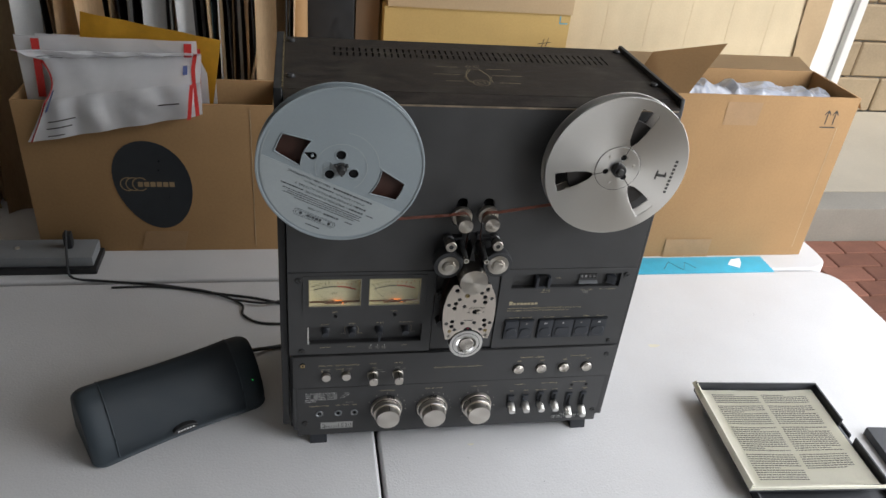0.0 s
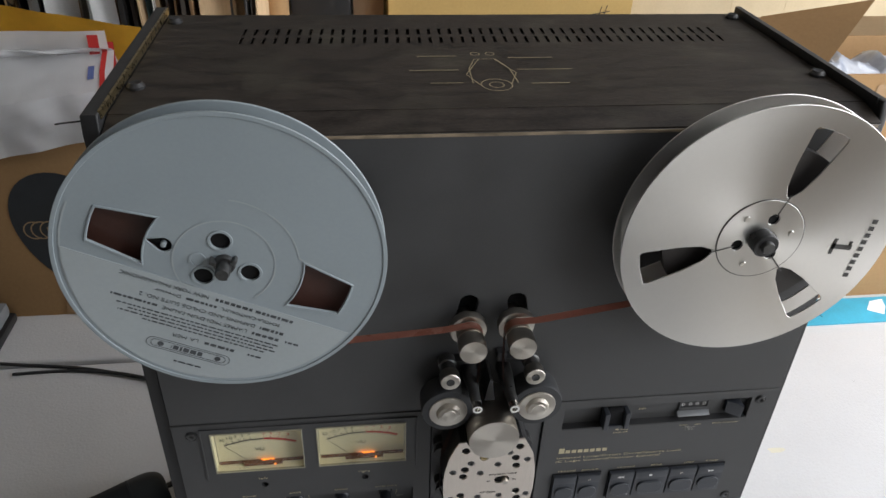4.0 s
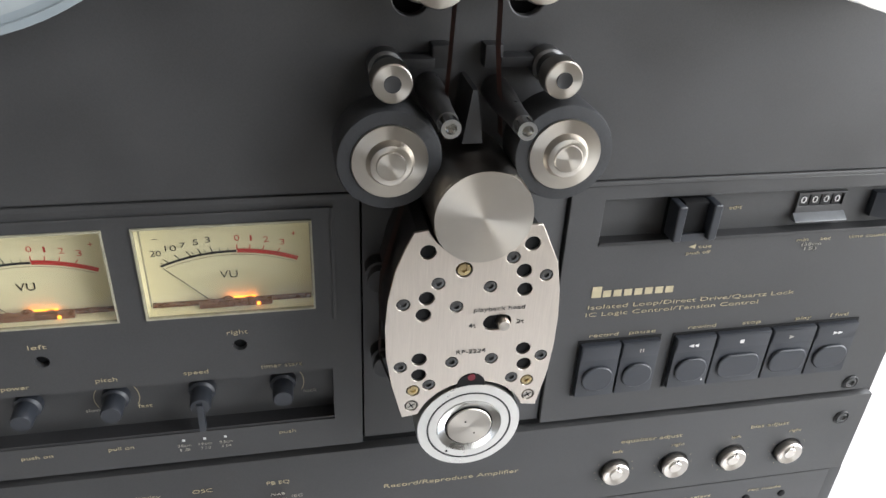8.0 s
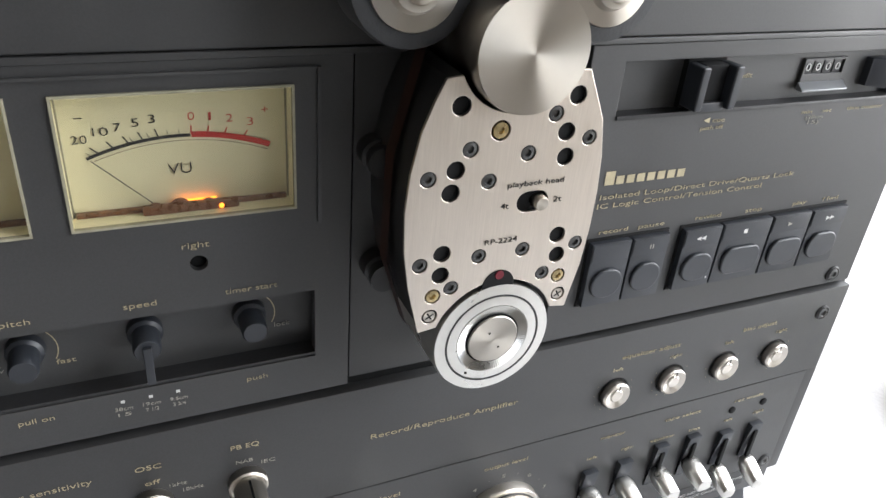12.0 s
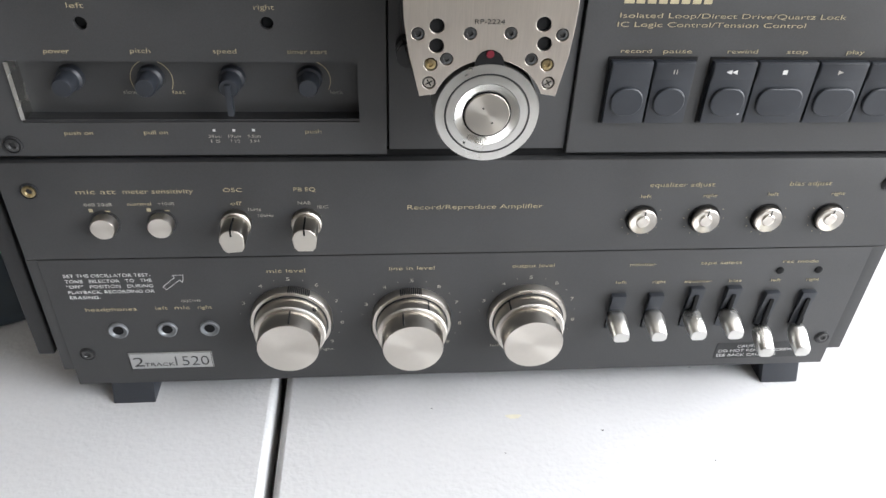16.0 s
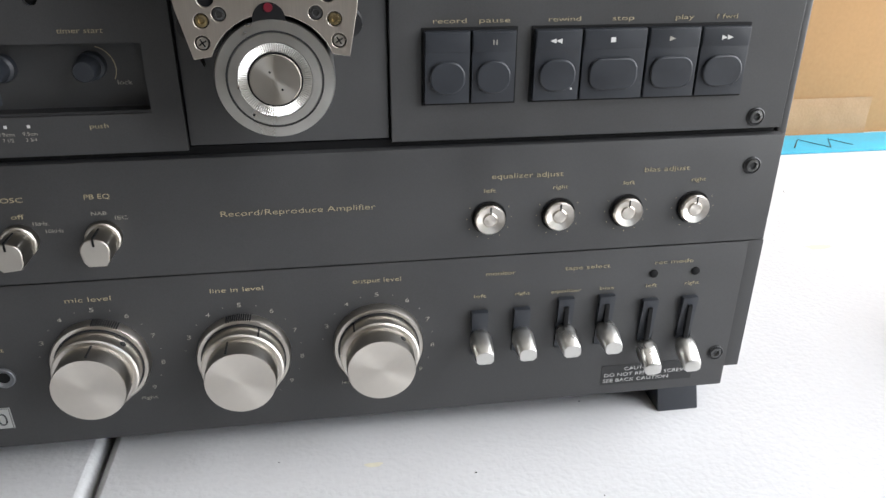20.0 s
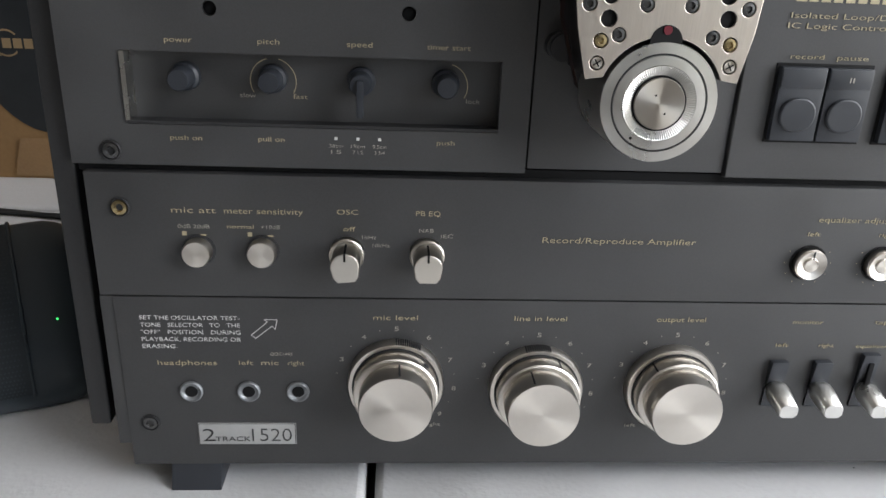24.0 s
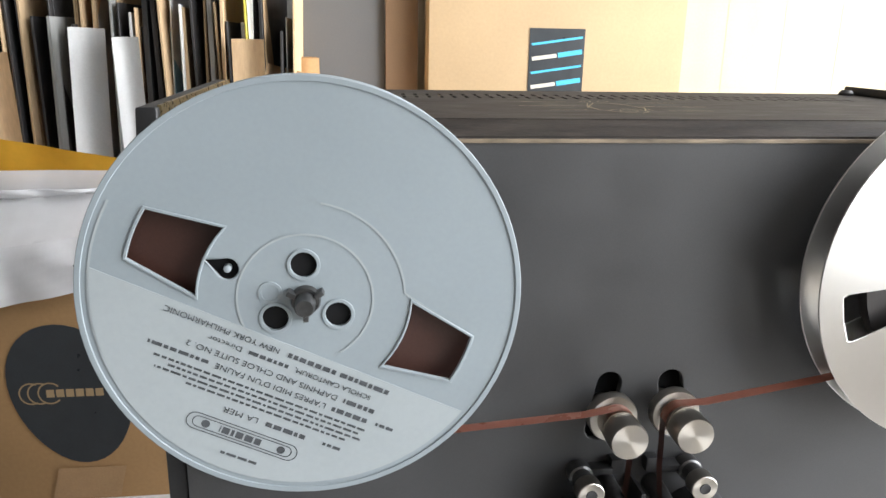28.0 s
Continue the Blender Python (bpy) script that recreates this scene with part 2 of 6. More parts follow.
M_DEVICE = mat("grey_device", (0.20, 0.21, 0.22), 0.45, vary=0.1, scale=20, bump=0.05)
M_WALL = mat("painted_wall", (0.24, 0.23, 0.215), 0.85, vary=0.08, scale=3, bump=0.2, fine=80, stain=0.1)
M_POST = mat("white_post_paint", (0.78, 0.78, 0.76), 0.5, vary=0.04, scale=6, bump=0.08)
M_CEIL = mat("ceiling_board", (0.44, 0.425, 0.40), 0.9, vary=0.08, scale=3, bump=0.15)
M_CONCRETE = mat("concrete", (0.40, 0.38, 0.34), 0.9, vary=0.15, scale=5, bump=0.4, fine=120, stain=0.2)
M_CREAM = mat("cream_slab", (0.62, 0.57, 0.47), 0.9, vary=0.08, scale=3, bump=0.3, fine=120)
M_BLOCK = mat("tan_block", (0.46, 0.36, 0.24), 0.9, vary=0.15, scale=8, bump=0.6, fine=90, island=0.15)
M_PAVER = mat("red_paver", (0.30, 0.14, 0.10), 0.9, vary=0.2, scale=14, bump=0.5, fine=140, island=0.25)
M_GROUND = mat("sandy_ground", (0.20, 0.17, 0.13), 0.95, vary=0.2, scale=2, bump=0.4, fine=60)


# ---- building helpers ----
def bm_box(x0, x1, y0, y1, z0, z1, bevel=0.0, seg=2):
    bm = bmesh.new()
    bmesh.ops.create_cube(bm, size=1)
    bmesh.ops.transform(bm, matrix=Matrix.LocRotScale(((x0 + x1) / 2, (y0 + y1) / 2, (z0 + z1) / 2), None, (abs(x1 - x0), abs(y1 - y0), abs(z1 - z0))), verts=bm.verts)
    if bevel:
        bmesh.ops.bevel(bm, geom=bm.edges[:], offset=bevel, segments=seg, affect="EDGES", profile=0.7)
    return bm


def bm_lathe(profile, seg=48, at=(0, 0, 0), knurl=()):
    """Turned about an axis that points to -y: rows of (radius, y). knurl: rows that alternate in radius."""
    bm = bmesh.new()
    rings = []
    for k, (r, y) in enumerate(profile):
        ring = []
        for i in range(seg):
            a = 2 * math.pi * i / seg
            q = r * (0.94 if k in knurl and i % 2 else 1)
            ring.append(bm.verts.new((at[0] + q * math.cos(a), at[1] + y, at[2] + q * math.sin(a))))
        rings.append(ring)
    for a, b in zip(rings, rings[1:]):
        for i in range(seg):
            j = (i + 1) % seg
            bm.faces.new((a[i], a[j], b[j], b[i]))
    bm.faces.new(rings[-1])
    bm.faces.new(rings[0][::-1])
    bmesh.ops.recalc_face_normals(bm, faces=bm.faces)
    return bm


def bm_tube(points, r, seg=8):
    """A round bar along points."""
    bm = bmesh.new()
    pts = [Vector(p) for p in points]
    rings = []
    for i, p in enumerate(pts):
        d = (pts[min(i + 1, len(pts) - 1)] - pts[max(i - 1, 0)]).normalized()
        u = d.cross(Vector((0, 0, 1)) if abs(d.z) < 0.9 else Vector((1, 0, 0))).normalized()
        v = d.cross(u)
        rings.append([bm.verts.new(p + r * (math.cos(2 * math.pi * k / seg) * u + math.sin(2 * math.pi * k / seg) * v)) for k in range(seg)])
    for a, b in zip(rings, rings[1:]):
        for k in range(seg):
            bm.faces.new((a[k], a[(k + 1) % seg], b[(k + 1) % seg], b[k]))
    bm.faces.new(rings[0][::-1])
    bm.faces.new(rings[-1])
    bmesh.ops.recalc_face_normals(bm, faces=bm.faces)
    return bm


def curve_mesh(curve):
    ob = bpy.data.objects.new("tmp", curve)
    scene.collection.objects.link(ob)
    bpy.context.view_layer.update()
    me = bpy.data.meshes.new_from_object(ob.evaluated_get(bpy.context.evaluated_depsgraph_get()))
    bpy.data.objects.remove(ob)
    bpy.data.curves.remove(curve)
    return me


def sheet(outlines, y0, y1, bevel=0.0, weld=False):
    """A plate in the xz plane between y0 (front) and y1; the first outline is its edge, the others are holes."""
    cu = bpy.data.curves.new("sheet", "CURVE")
    cu.dimensions, cu.fill_mode = "2D", "BOTH"
    cu.extrude = (y1 - y0) / 2 - bevel
    cu.bevel_depth, cu.bevel_resolution, cu.offset = bevel, 2, -bevel
    for o in outlines:
        sp = cu.splines.new("POLY")
        sp.points.add(len(o) - 1)
        for q, (x, z) in zip(sp.points, o):
            q.co = (x, z, 0, 1)
        sp.use_cyclic_u = True
    me = curve_mesh(cu)
    if weld:
        bw = bmesh.new()
        bw.from_mesh(me)
        bmesh.ops.remove_doubles(bw, verts=bw.verts, dist=1e-6)
        bw.to_mesh(me)
        bw.free()
    me.transform(Matrix(((1, 0, 0, 0), (0, 0, -1, (y0 + y1) / 2), (0, 1, 0, 0), (0, 0, 0, 1))))
    return me


def rect(x0, x1, z0, z1, r=0.0, n=4):
    if not r:
        return [(x0, z0), (x1, z0), (x1, z1), (x0, z1)]
    out = []
    for cx, cz, a0 in ((x1 - r, z0 + r, -90), (x1 - r, z1 - r, 0), (x0 + r, z1 - r, 90), (x0 + r, z0 + r, 180)):
        out += [(cx + r * math.cos(radians(a0 + 90 * k / n)), cz + r * math.sin(radians(a0 + 90 * k / n))) for k in range(n + 1)]
    return out


def circle(x, z, r, n=20):
    return [(x + r * math.cos(2 * math.pi * k / n), z + r * math.sin(2 * math.pi * k / n)) for k in range(n)]


def arc(x, z, r, a0, a1, n=16):
    return [(x + r * math.cos(radians(a0 + (a1 - a0) * k / n)), z + r * math.sin(radians(a0 + (a1 - a0) * k / n))) for k in range(n + 1)]


def text_mesh(s):
    cu = bpy.data.curves.new("text", "FONT")
    cu.body, cu.size, cu.extrude = s, 1.0, 0.004
    cu.resolution_u, cu.offset = 3, -0.011
    me = curve_mesh(cu)
    return me


def smooth(me, angle=35):
    for p in me.polygons:
        p.use_smooth = True
    me.set_sharp_from_angle(angle=radians(angle))


def part(name, geo, material, parent=None, label="", loc=None, rot=None):
    """Links a bmesh or a mesh as one object, under parent if one is given, in the parent's own frame."""
    if isinstance(geo, bmesh.types.BMesh):
        me = bpy.data.meshes.new(name)
        geo.to_mesh(me)
        geo.free()
    else:
        me = geo
        me.name = name
    if not me.materials:
        me.materials.append(material)
        smooth(me)
    ob = new(name, me)
    if loc or rot:
        ob.matrix_basis = Matrix.LocRotScale(loc or (0, 0, 0), rot, None)
    ob.parent = parent
    return tagged(ob, label) if label else ob


def thing(name, at, label, category, group="", rz=0.0):
    ob = new(name)
    ob.empty_display_size = 0.02
    ob.matrix_basis = pose(*at, 0, 0, rz)
    return tagged(ob, label, category, group)


def lettering(s, x0, x1, z, h, material, parent, y=-0.0004, name="lettering"):
    """Words in the xz plane: from x0 to x1, with the baseline at z and capitals h high."""
    me = text_mesh(s)
    xs = [v.co.x for v in me.vertices]
    lo, hi = min(xs), max(xs)
    k, kz = (x1 - x0) / (hi - lo), h / 0.73
    me.transform(Matrix(((k, 0, 0, x0 - lo * k), (0, 0, -0.02, y), (0, kz, 0, z), (0, 0, 0, 1))))
    return part(name, me, material, parent)


def bars(rects, y, material, parent, name="print", depth=0.0003):
    """Flat printed marks as one part."""
    bm = bmesh.new()
    for x0, x1, z0, z1 in rects:
        a, b, c, d = (bm.verts.new(v) for v in ((x0, y, z0), (x1, y, z0), (x1, y, z1), (x0, y, z1)))
        bm.faces.new((a, b, c, d))
    return part(name, bm, material, parent)


def line_strip(points, w, y, material, parent, name="print"):
    bm = bmesh.new()
    prev = None
    for i, p in enumerate(points):
        a, b = Vector(points[max(i - 1, 0)]), Vector(points[min(i + 1, len(points) - 1)])
        d = (b - a).normalized()
        nx, nz = -d.y * w / 2, d.x * w / 2
        cur = (bm.verts.new((p[0] + nx, y, p[1] + nz)), bm.verts.new((p[0] - nx, y, p[1] - nz)))
        if prev:
            bm.faces.new((prev[0], prev[1], cur[1], cur[0]))
        prev = cur
    return part(name, bm, material, parent)


def stroke_marks(segs, w, y, material, parent, name="print"):
    """Straight printed strokes, as one part: rows of (x0, z0, x1, z1)."""
    bm = bmesh.new()
    for x0, z0, x1, z1 in segs:
        d = Vector((x1 - x0, z1 - z0)).normalized()
        nx, nz = -d.y * w / 2, d.x * w / 2
        vs = [bm.verts.new(v) for v in ((x0 + nx, y, z0 + nz), (x0 - nx, y, z0 - nz), (x1 - nx, y, z1 - nz), (x1 + nx, y, z1 + nz))]
        bm.faces.new(vs)
    return part(name, bm, material, parent)


# ---- structure: garage and yard ----
def structure(name, geo, material):
    return tagged(part(name, geo, material), kind="structure")


structure("ground", bm_box(-400, 400, -400, 400, -0.4, -0.06), M_GROUND)
structure("floor", bm_box(-2.4, 1.40, -3.4, 1.34, -0.06, 0.0), M_CONCRETE)
structure("wall_north", bm_box(-2.4, 1.20, 1.22, 1.34, 0.0, 2.5), M_WALL)
structure("wall_west", bm_box(-2.52, -2.4, -3.4, 1.34, 0.0, 2.5), M_WALL)
structure("wall_south", bm_box(-2.4, 1.40, -3.52, -3.4, 0.0, 2.5), M_WALL)
structure("ceiling", bm_box(-2.52, 1.42, -3.52, 1.36, 2.5, 2.6), M_CEIL)
structure("trim_door_post", bm_box(1.20, 1.375, 1.18, 1.34, 0.0, 2.5, 0.008), M_POST)
structure("trim_door_stop", bm_box(1.335, 1.36, 1.155, 1.1775, 0.0, 2.5, 0.004), M_POST)
structure("kerb", bm_box(1.41, 8.0, 1.70, 1.86, -0.06, 0.150, 0.015), M_CONCRETE)
structure("slab", bm_box(1.41, 8.0, 1.865, 2.85, -0.06, 0.146), M_CREAM)

# ---- tables ----
TOP = 0.74


def folding_table(name, at, w, d, seam, label):
    t = thing(name, at, label, "table", "white folding tables")
    th = 0.045
    halves = ((-w / 2, seam - 0.0022), (seam + 0.0022, w / 2))
    for x0, x1 in halves:
        o = []
        # the outer corners are rounded
        for cx, cy, a0, r in ((x1, -d / 2, -90, 0.05 if x1 > seam + 0.01 else 0.006), (x1, d / 2, 0, 0.05 if x1 > seam + 0.01 else 0.006), (x0, d / 2, 90, 0.05 if x0 < seam else 0.006), (x0, -d / 2, 180, 0.05 if x0 < seam else 0.006)):
            sx, sy = (1 if cx == x1 else -1), (1 if cy > 0 else -1)
            o += [(cx - sx * r + r * math.cos(radians(a0 + 15 * k)), cy - sy * r + r * math.sin(radians(a0 + 15 * k))) for k in range(7)]
        me = sheet([o], -th / 2, th / 2, 0.004)
        me.transform(Matrix(((1, 0, 0, 0), (0, 0, 1, 0), (0, -1, 0, TOP - th / 2), (0, 0, 0, 1))))
        part("tabletop_half", me, M_TABLE, t, "white blow-moulded plastic panel")
    part("hinge_strip", bm_box(seam - 0.012, seam + 0.012, -d / 2 + 0.02, d / 2 - 0.02, TOP - th - 0.004, TOP - 0.022), M_TABLEGREY, t, "dark hinge strip in the seam")
    for sx in (-1, 1):
        for sy in (-1, 1):
            part("leg", bm_tube([(sx * (w / 2 - 0.22), sy * (d / 2 - 0.09), 0.0), (sx * (w / 2 - 0.22), sy * (d / 2 - 0.09), TOP - th)], 0.014, 10), M_TUBE, t)
        part("crossbar", bm_tube([(sx * (w / 2 - 0.22), -d / 2 + 0.09, 0.3), (sx * (w / 2 - 0.22), d / 2 - 0.09, 0.3)], 0.011, 8), M_TUBE, t)
    return t


folding_table("folding_table", (-0.098, 0.006, 0.0), 1.955, 0.762, 0.0, "white plastic folding table with a centre seam, lightly stained")
folding_table("folding_table", (-0.06, 0.768, 0.0), 1.90, 0.745, 0.35, "white plastic folding table stacked with cardboard boxes")

# stains and crumbs on the table
M_STAIN = mat("yellow_stain", (0.68, 0.65, 0.52), 0.6, vary=0.1, bump=0.0)
for k, (x, y, r) in enumerate(((0.032, -0.025, 0.0042), (0.39, 0.17, 0.010))):
    pts = [(x + r * (1 + 0.25 * math.sin(3 * a + k)) * math.cos(a), y + 0.45 * r * (1 + 0.2 * math.cos(2 * a)) * math.sin(a)) for a in [2 * math.pi * i / 14 for i in range(14)]]
    bm = bmesh.new()
    bm.faces.new([bm.verts.new((px, py, TOP + 0.0003)) for px, py in pts])
    tagged(part("table_stain", bm, M_STAIN), "faint yellow stain on the white table", "stain", "stains on the table")
rng = random.Random(4)
for k in range(16):
    x, y = ((-0.013, -0.017), (0.024, -0.05), (0.118, -0.098), (0.135, -0.06))[k] if k < 4 else (rng.uniform(0.0, 0.75), rng.uniform(-0.14, 0.34))
    bm = bmesh.new()
    bmesh.ops.create_icosphere(bm, subdivisions=1, radius=rng.uniform(0.0003, 0.0005))
    bmesh.ops.scale(bm, vec=(1.4, 1, 0.5), verts=bm.verts)
    tagged(part("crumb", bm, M_DARKMETAL, None, "", (x, y, TOP + 0.0004)), "tiny dark crumb lying on the white table", "crumb", "crumbs on the table")


# ---- cardboard ----
def card_box(name, at, w, d, h, material, label, open_top=False, th=0.004, rz=0.0, group="cardboard boxes"):
    """at: the middle of the box's front lower edge."""
    t = thing(name, at, label, "box", group, rz)
    part("front_panel", bm_box(-w / 2, w / 2, 0, th, 0, h, 0.0012), material, t)
    part("back_panel", bm_box(-w / 2, w / 2, d - th, d, 0, h, 0.0012), material, t)
    for s in (-1, 1):
        part("side_panel", bm_box(s * w / 2 - (th if s > 0 else 0), s * w / 2 + (th if s < 0 else 0), th, d - th, 0, h, 0.0008), material, t)
    part("base", bm_box(-w / 2 + th, w / 2 - th, th, d - th, 0.001, th), material, t)
    if not open_top:
        part("top_flap", bm_box(-w / 2, w / 2, 0, d / 2 - 0.001, h, h + th, 0.001), material, t)
        part("top_flap", bm_box(-w / 2, w / 2, d / 2 + 0.001, d, h, h + th, 0.001), material, t)
    return t


def blob_sheet(nx, ny, w, h, fn):
    """A crumpled sheet: fn(u, v) gives the place."""
    bm = bmesh.new()
    g = [[bm.verts.new(fn(i / nx, j / ny)) for i in range(nx + 1)] for j in range(ny + 1)]
    for j in range(ny):
        for i in range(nx):
            bm.faces.new((g[j][i], g[j][i + 1], g[j + 1][i + 1], g[j + 1][i]))
    return bm


def thick(bm, th):
    bmesh.ops.solidify(bm, geom=bm.faces[:], thickness=th)
    return bm


# box with the dark round emblem
box_l = card_box("cardboard_box", (-0.4465, 0.492, TOP), 0.415, 0.125, 0.288, M_CARD, "brown cardboard box with a dark egg-shaped emblem, packed with mailers", True)
egg = [(-0.004 + (0.0645 + 0.006 * math.sin(a)) * math.cos(a) - 0.010 * math.sin(a), 0.1345 + 0.0855 * math.sin(a)) for a in [2 * math.pi * k / 40 for k in range(40)]]
emblem = part("emblem", sheet([egg], -0.0008, -0.0002), M_DARKTAPE, box_l, "dark egg-shaped printed emblem")
M_EMB = mat("emblem_tan", (0.34, 0.24, 0.13), 0.7, vary=0.1, bump=0.0)
for k, dx in enumerate((-0.046, -0.037, -0.026)):
    line_strip(arc(dx, 0.138, 0.0125, 40 if k == 2 else 60, 320 if k == 2 else 300, 20), 0.0018, -0.0011, M_EMB, emblem, "ring")
for k in range(6):
    bars([(-0.030 + 0.0105 * k, -0.0215 + 0.0105 * k, 0.133, 0.1425)], -0.0011, M_EMB, emblem, "mark")
part("packing_tape", blob_sheet(6, 8, 1, 1, lambda u, v: (0.0 + 0.075 * (u - 0.5) + 0.01 * v, -0.0012 - 0.001 * abs(math.sin(9 * u + 5 * v)), 0.003 + 0.040 * v)), M_PACKTAPE, box_l, "shiny clear packing tape")
part("crease", bm_box(0.165, 0.1665, -0.0006, 0.0, 0.01, 0.28), M_CARDB, box_l)

# box with loose film in it
box_r = card_box("cardboard_box", (0.641, 0.448, TOP), 0.400, 0.155, 0.348, M_CARD, "open brown cardboard box with torn flaps, full of clear film", True)
for dx in (0.142, 0.158):
    stroke_marks([(dx, 0.295, dx, 0.322), (dx - 0.006, 0.314, dx, 0.323), (dx + 0.006, 0.314, dx, 0.323)], 0.0022, -0.0004, M_BLACKPRINT, box_r, "arrow_print")
bars([(0.134, 0.166, 0.288, 0.2905)], -0.0004, M_BLACKPRINT, box_r, "arrow_print")
part("packing_tape", blob_sheet(8, 6, 1, 1, lambda u, v: (-0.115 + 0.10 * u, -0.001 - 0.0012 * abs(math.sin(8 * u + 3 * v)), 0.0 + 0.042 * v)), M_PACKTAPE, box_r, "shiny clear packing tape")
part("packing_tape", blob_sheet(4, 4, 1, 1, lambda u, v: (-0.07 + 0.07 * u, -0.0008, 0.29 + 0.045 * v)), M_PACKTAPE, box_r)
line_strip([(0.176, 0.02), (0.174, 0.15), (0.172, 0.29)], 0.0016, -0.0004, M_CARDB, box_r, "crease")


def flap(pts, material, parent, name="flap", th=0.003):
    bm = bmesh.new()
    bm.faces.new([bm.verts.new(p) for p in pts])
    return part(name, thick(bm, th), material, parent)


flap([(-0.198, 0.12, 0.346), (-0.198, 0.01, 0.346), (-0.150, 0.006, 0.346), (-0.072, 0.055, 0.425), (-0.185, 0.11, 0.388)], M_CARD, box_r)
flap([(-0.2, 0.151, 0.344), (0.2, 0.151, 0.344), (0.214, 0.235, 0.352), (-0.18, 0.235, 0.350)], M_CARDB, box_r)
flap([(0.198, 0.0, 0.344), (0.198, 0.152, 0.344), (0.245, 0.145, 0.330), (0.226, 0.02, 0.318)], M_CARD, box_r)
rng = random.Random(9)
film = thing("packing_film", (0.640, 0.526, TOP + 0.310), "crumpled clear plastic film stuffed in the box", "packing film")


def film_at(u, v, lift, ph):
    """Creased film: ridges at three scales."""
    z = lift + 0.016 * math.sin(2.2 * u + ph) + 0.020 * (1 - u) ** 2
    q = Vector((u * 3.7 + ph, v * 1.25, ph))
    for k, amp in ((1.3, 0.030), (3.1, 0.010), (7.3, 0.003)):
        z += amp * (0.45 - abs(noise.noise(q * k)))
    return (-0.185 + 0.37 * u, -0.062 + 0.118 * v, z - 0.05 * abs(2 * v - 1) ** 3)


for lift, ph in ((0.0, 0.4), (0.006, 2.1)):
    part("film_fold", blob_sheet(150, 44, 1, 1, lambda u, v, lift=lift, ph=ph: film_at(u, v, lift, ph)), M_FILM, film)


# boxes and sheets behind
box_y = card_box("cardboard_box", (0.194, 0.885, TOP), 0.42, 0.16, 0.362, M_CARDY, "yellowish cardboard box under another box")
stroke_marks([(0.186, 0.345, 0.186, 0.362), (0.186, 0.345, 0.204, 0.345)], 0.0022, -0.0006, M_BLUEPRINT, box_y)
stroke_marks([(0.150, 0.28, 0.156, 0.31), (0.158, 0.28, 0.166, 0.312), (0.142, 0.297, 0.172, 0.302), (0.146, 0.287, 0.168, 0.291)], 0.0014, -0.0006, M_BLACKPRINT, box_y)
box_t = card_box("cardboard_box", (0.198, 0.88, TOP + 0.366), 0.415, 0.18, 0.30, M_CARDB, "tan cardboard box sealed with dark printed tape", group="cardboard boxes")
tape_p = part("printed_tape", bm_box(-0.048, 0.042, -0.0012, -0.0004, 0.03, 0.180), M_DARKTAPE, box_t, "dark tape with light blue stripes")
M_PALE = mat("pale_print", (0.55, 0.52, 0.44), 0.5, vary=0.1, bump=0.0)
for k in range(6):
    z = 0.045 + 0.022 * k
    stroke_marks([(-0.044, z, 0.038, z + 0.012)] if k % 2 else [(-0.001, z + 0.006, 0.038, z + 0.012)], 0.0035 if k % 2 else 0.0075, -0.0016, M_BLUEPRINT, tape_p, "stripe")
    if k % 2 == 0:
        stroke_marks([(-0.043, z, -0.003, z + 0.0055)], 0.006, -0.0016, M_PALE, tape_p, "stripe")
tagged(part("grey_board", bm_box(-0.205, -0.075, 0.945, 0.955, TOP, TOP + 0.66, 0.001), M_BOARD), "plain grey board leaning behind the tape deck", "board")
# added black panel: stands in for the shade low in this gap
tagged(part("dark_bin", bm_box(-0.178, -0.078, 0.915, 0.935, TOP, TOP + 0.385, 0.004), M_BLACK), "black panel added as the shade in the gap behind the tape deck", "bin")
tagged(part("kraft_tube", bm_lathe([(0.018, 0.0), (0.0215, -0.001), (0.0215, -0.495), (0.018, -0.496)], 24), M_CARD, None, "", (-0.200, 0.885, TOP), Euler((radians(-90), 0, 0)).to_quaternion()), "brown rolled cardboard standing on end", "cardboard roll")
tagged(part("brown_board", bm_box(-0.074, -0.022, 0.93, 0.95, TOP, TOP + 0.66, 0.001), M_BROWNBOARD), "dark brown cardboard strip standing on end", "board")
fl = thing("fluted_sheet", (0.757, 0.985, TOP), "large sheet of light fluted cardboard standing upright", "cardboard sheet")
part("sheet", bm_box(-0.36, 0.36, 0, 0.006, 0, 0.72, 0.001), M_FLUTE, fl)
for k in range(7):
    part("flute_fold", bm_box(-0.335 + 0.108 * k, -0.3335 + 0.108 * k, -0.0006, 0.0, 0.0, 0.72, 0.0002), M_FLUTE, fl)
part("torn_edge", blob_sheet(5, 14, 1, 1, lambda u, v: (0.305 + 0.055 * u - 0.03 * v * (1 - u), -0.003 - 0.004 * abs(math.sin(7 * v + 2 * u)), 0.17 + 0.40 * v)), M_CARDB, fl, "torn paper edge")

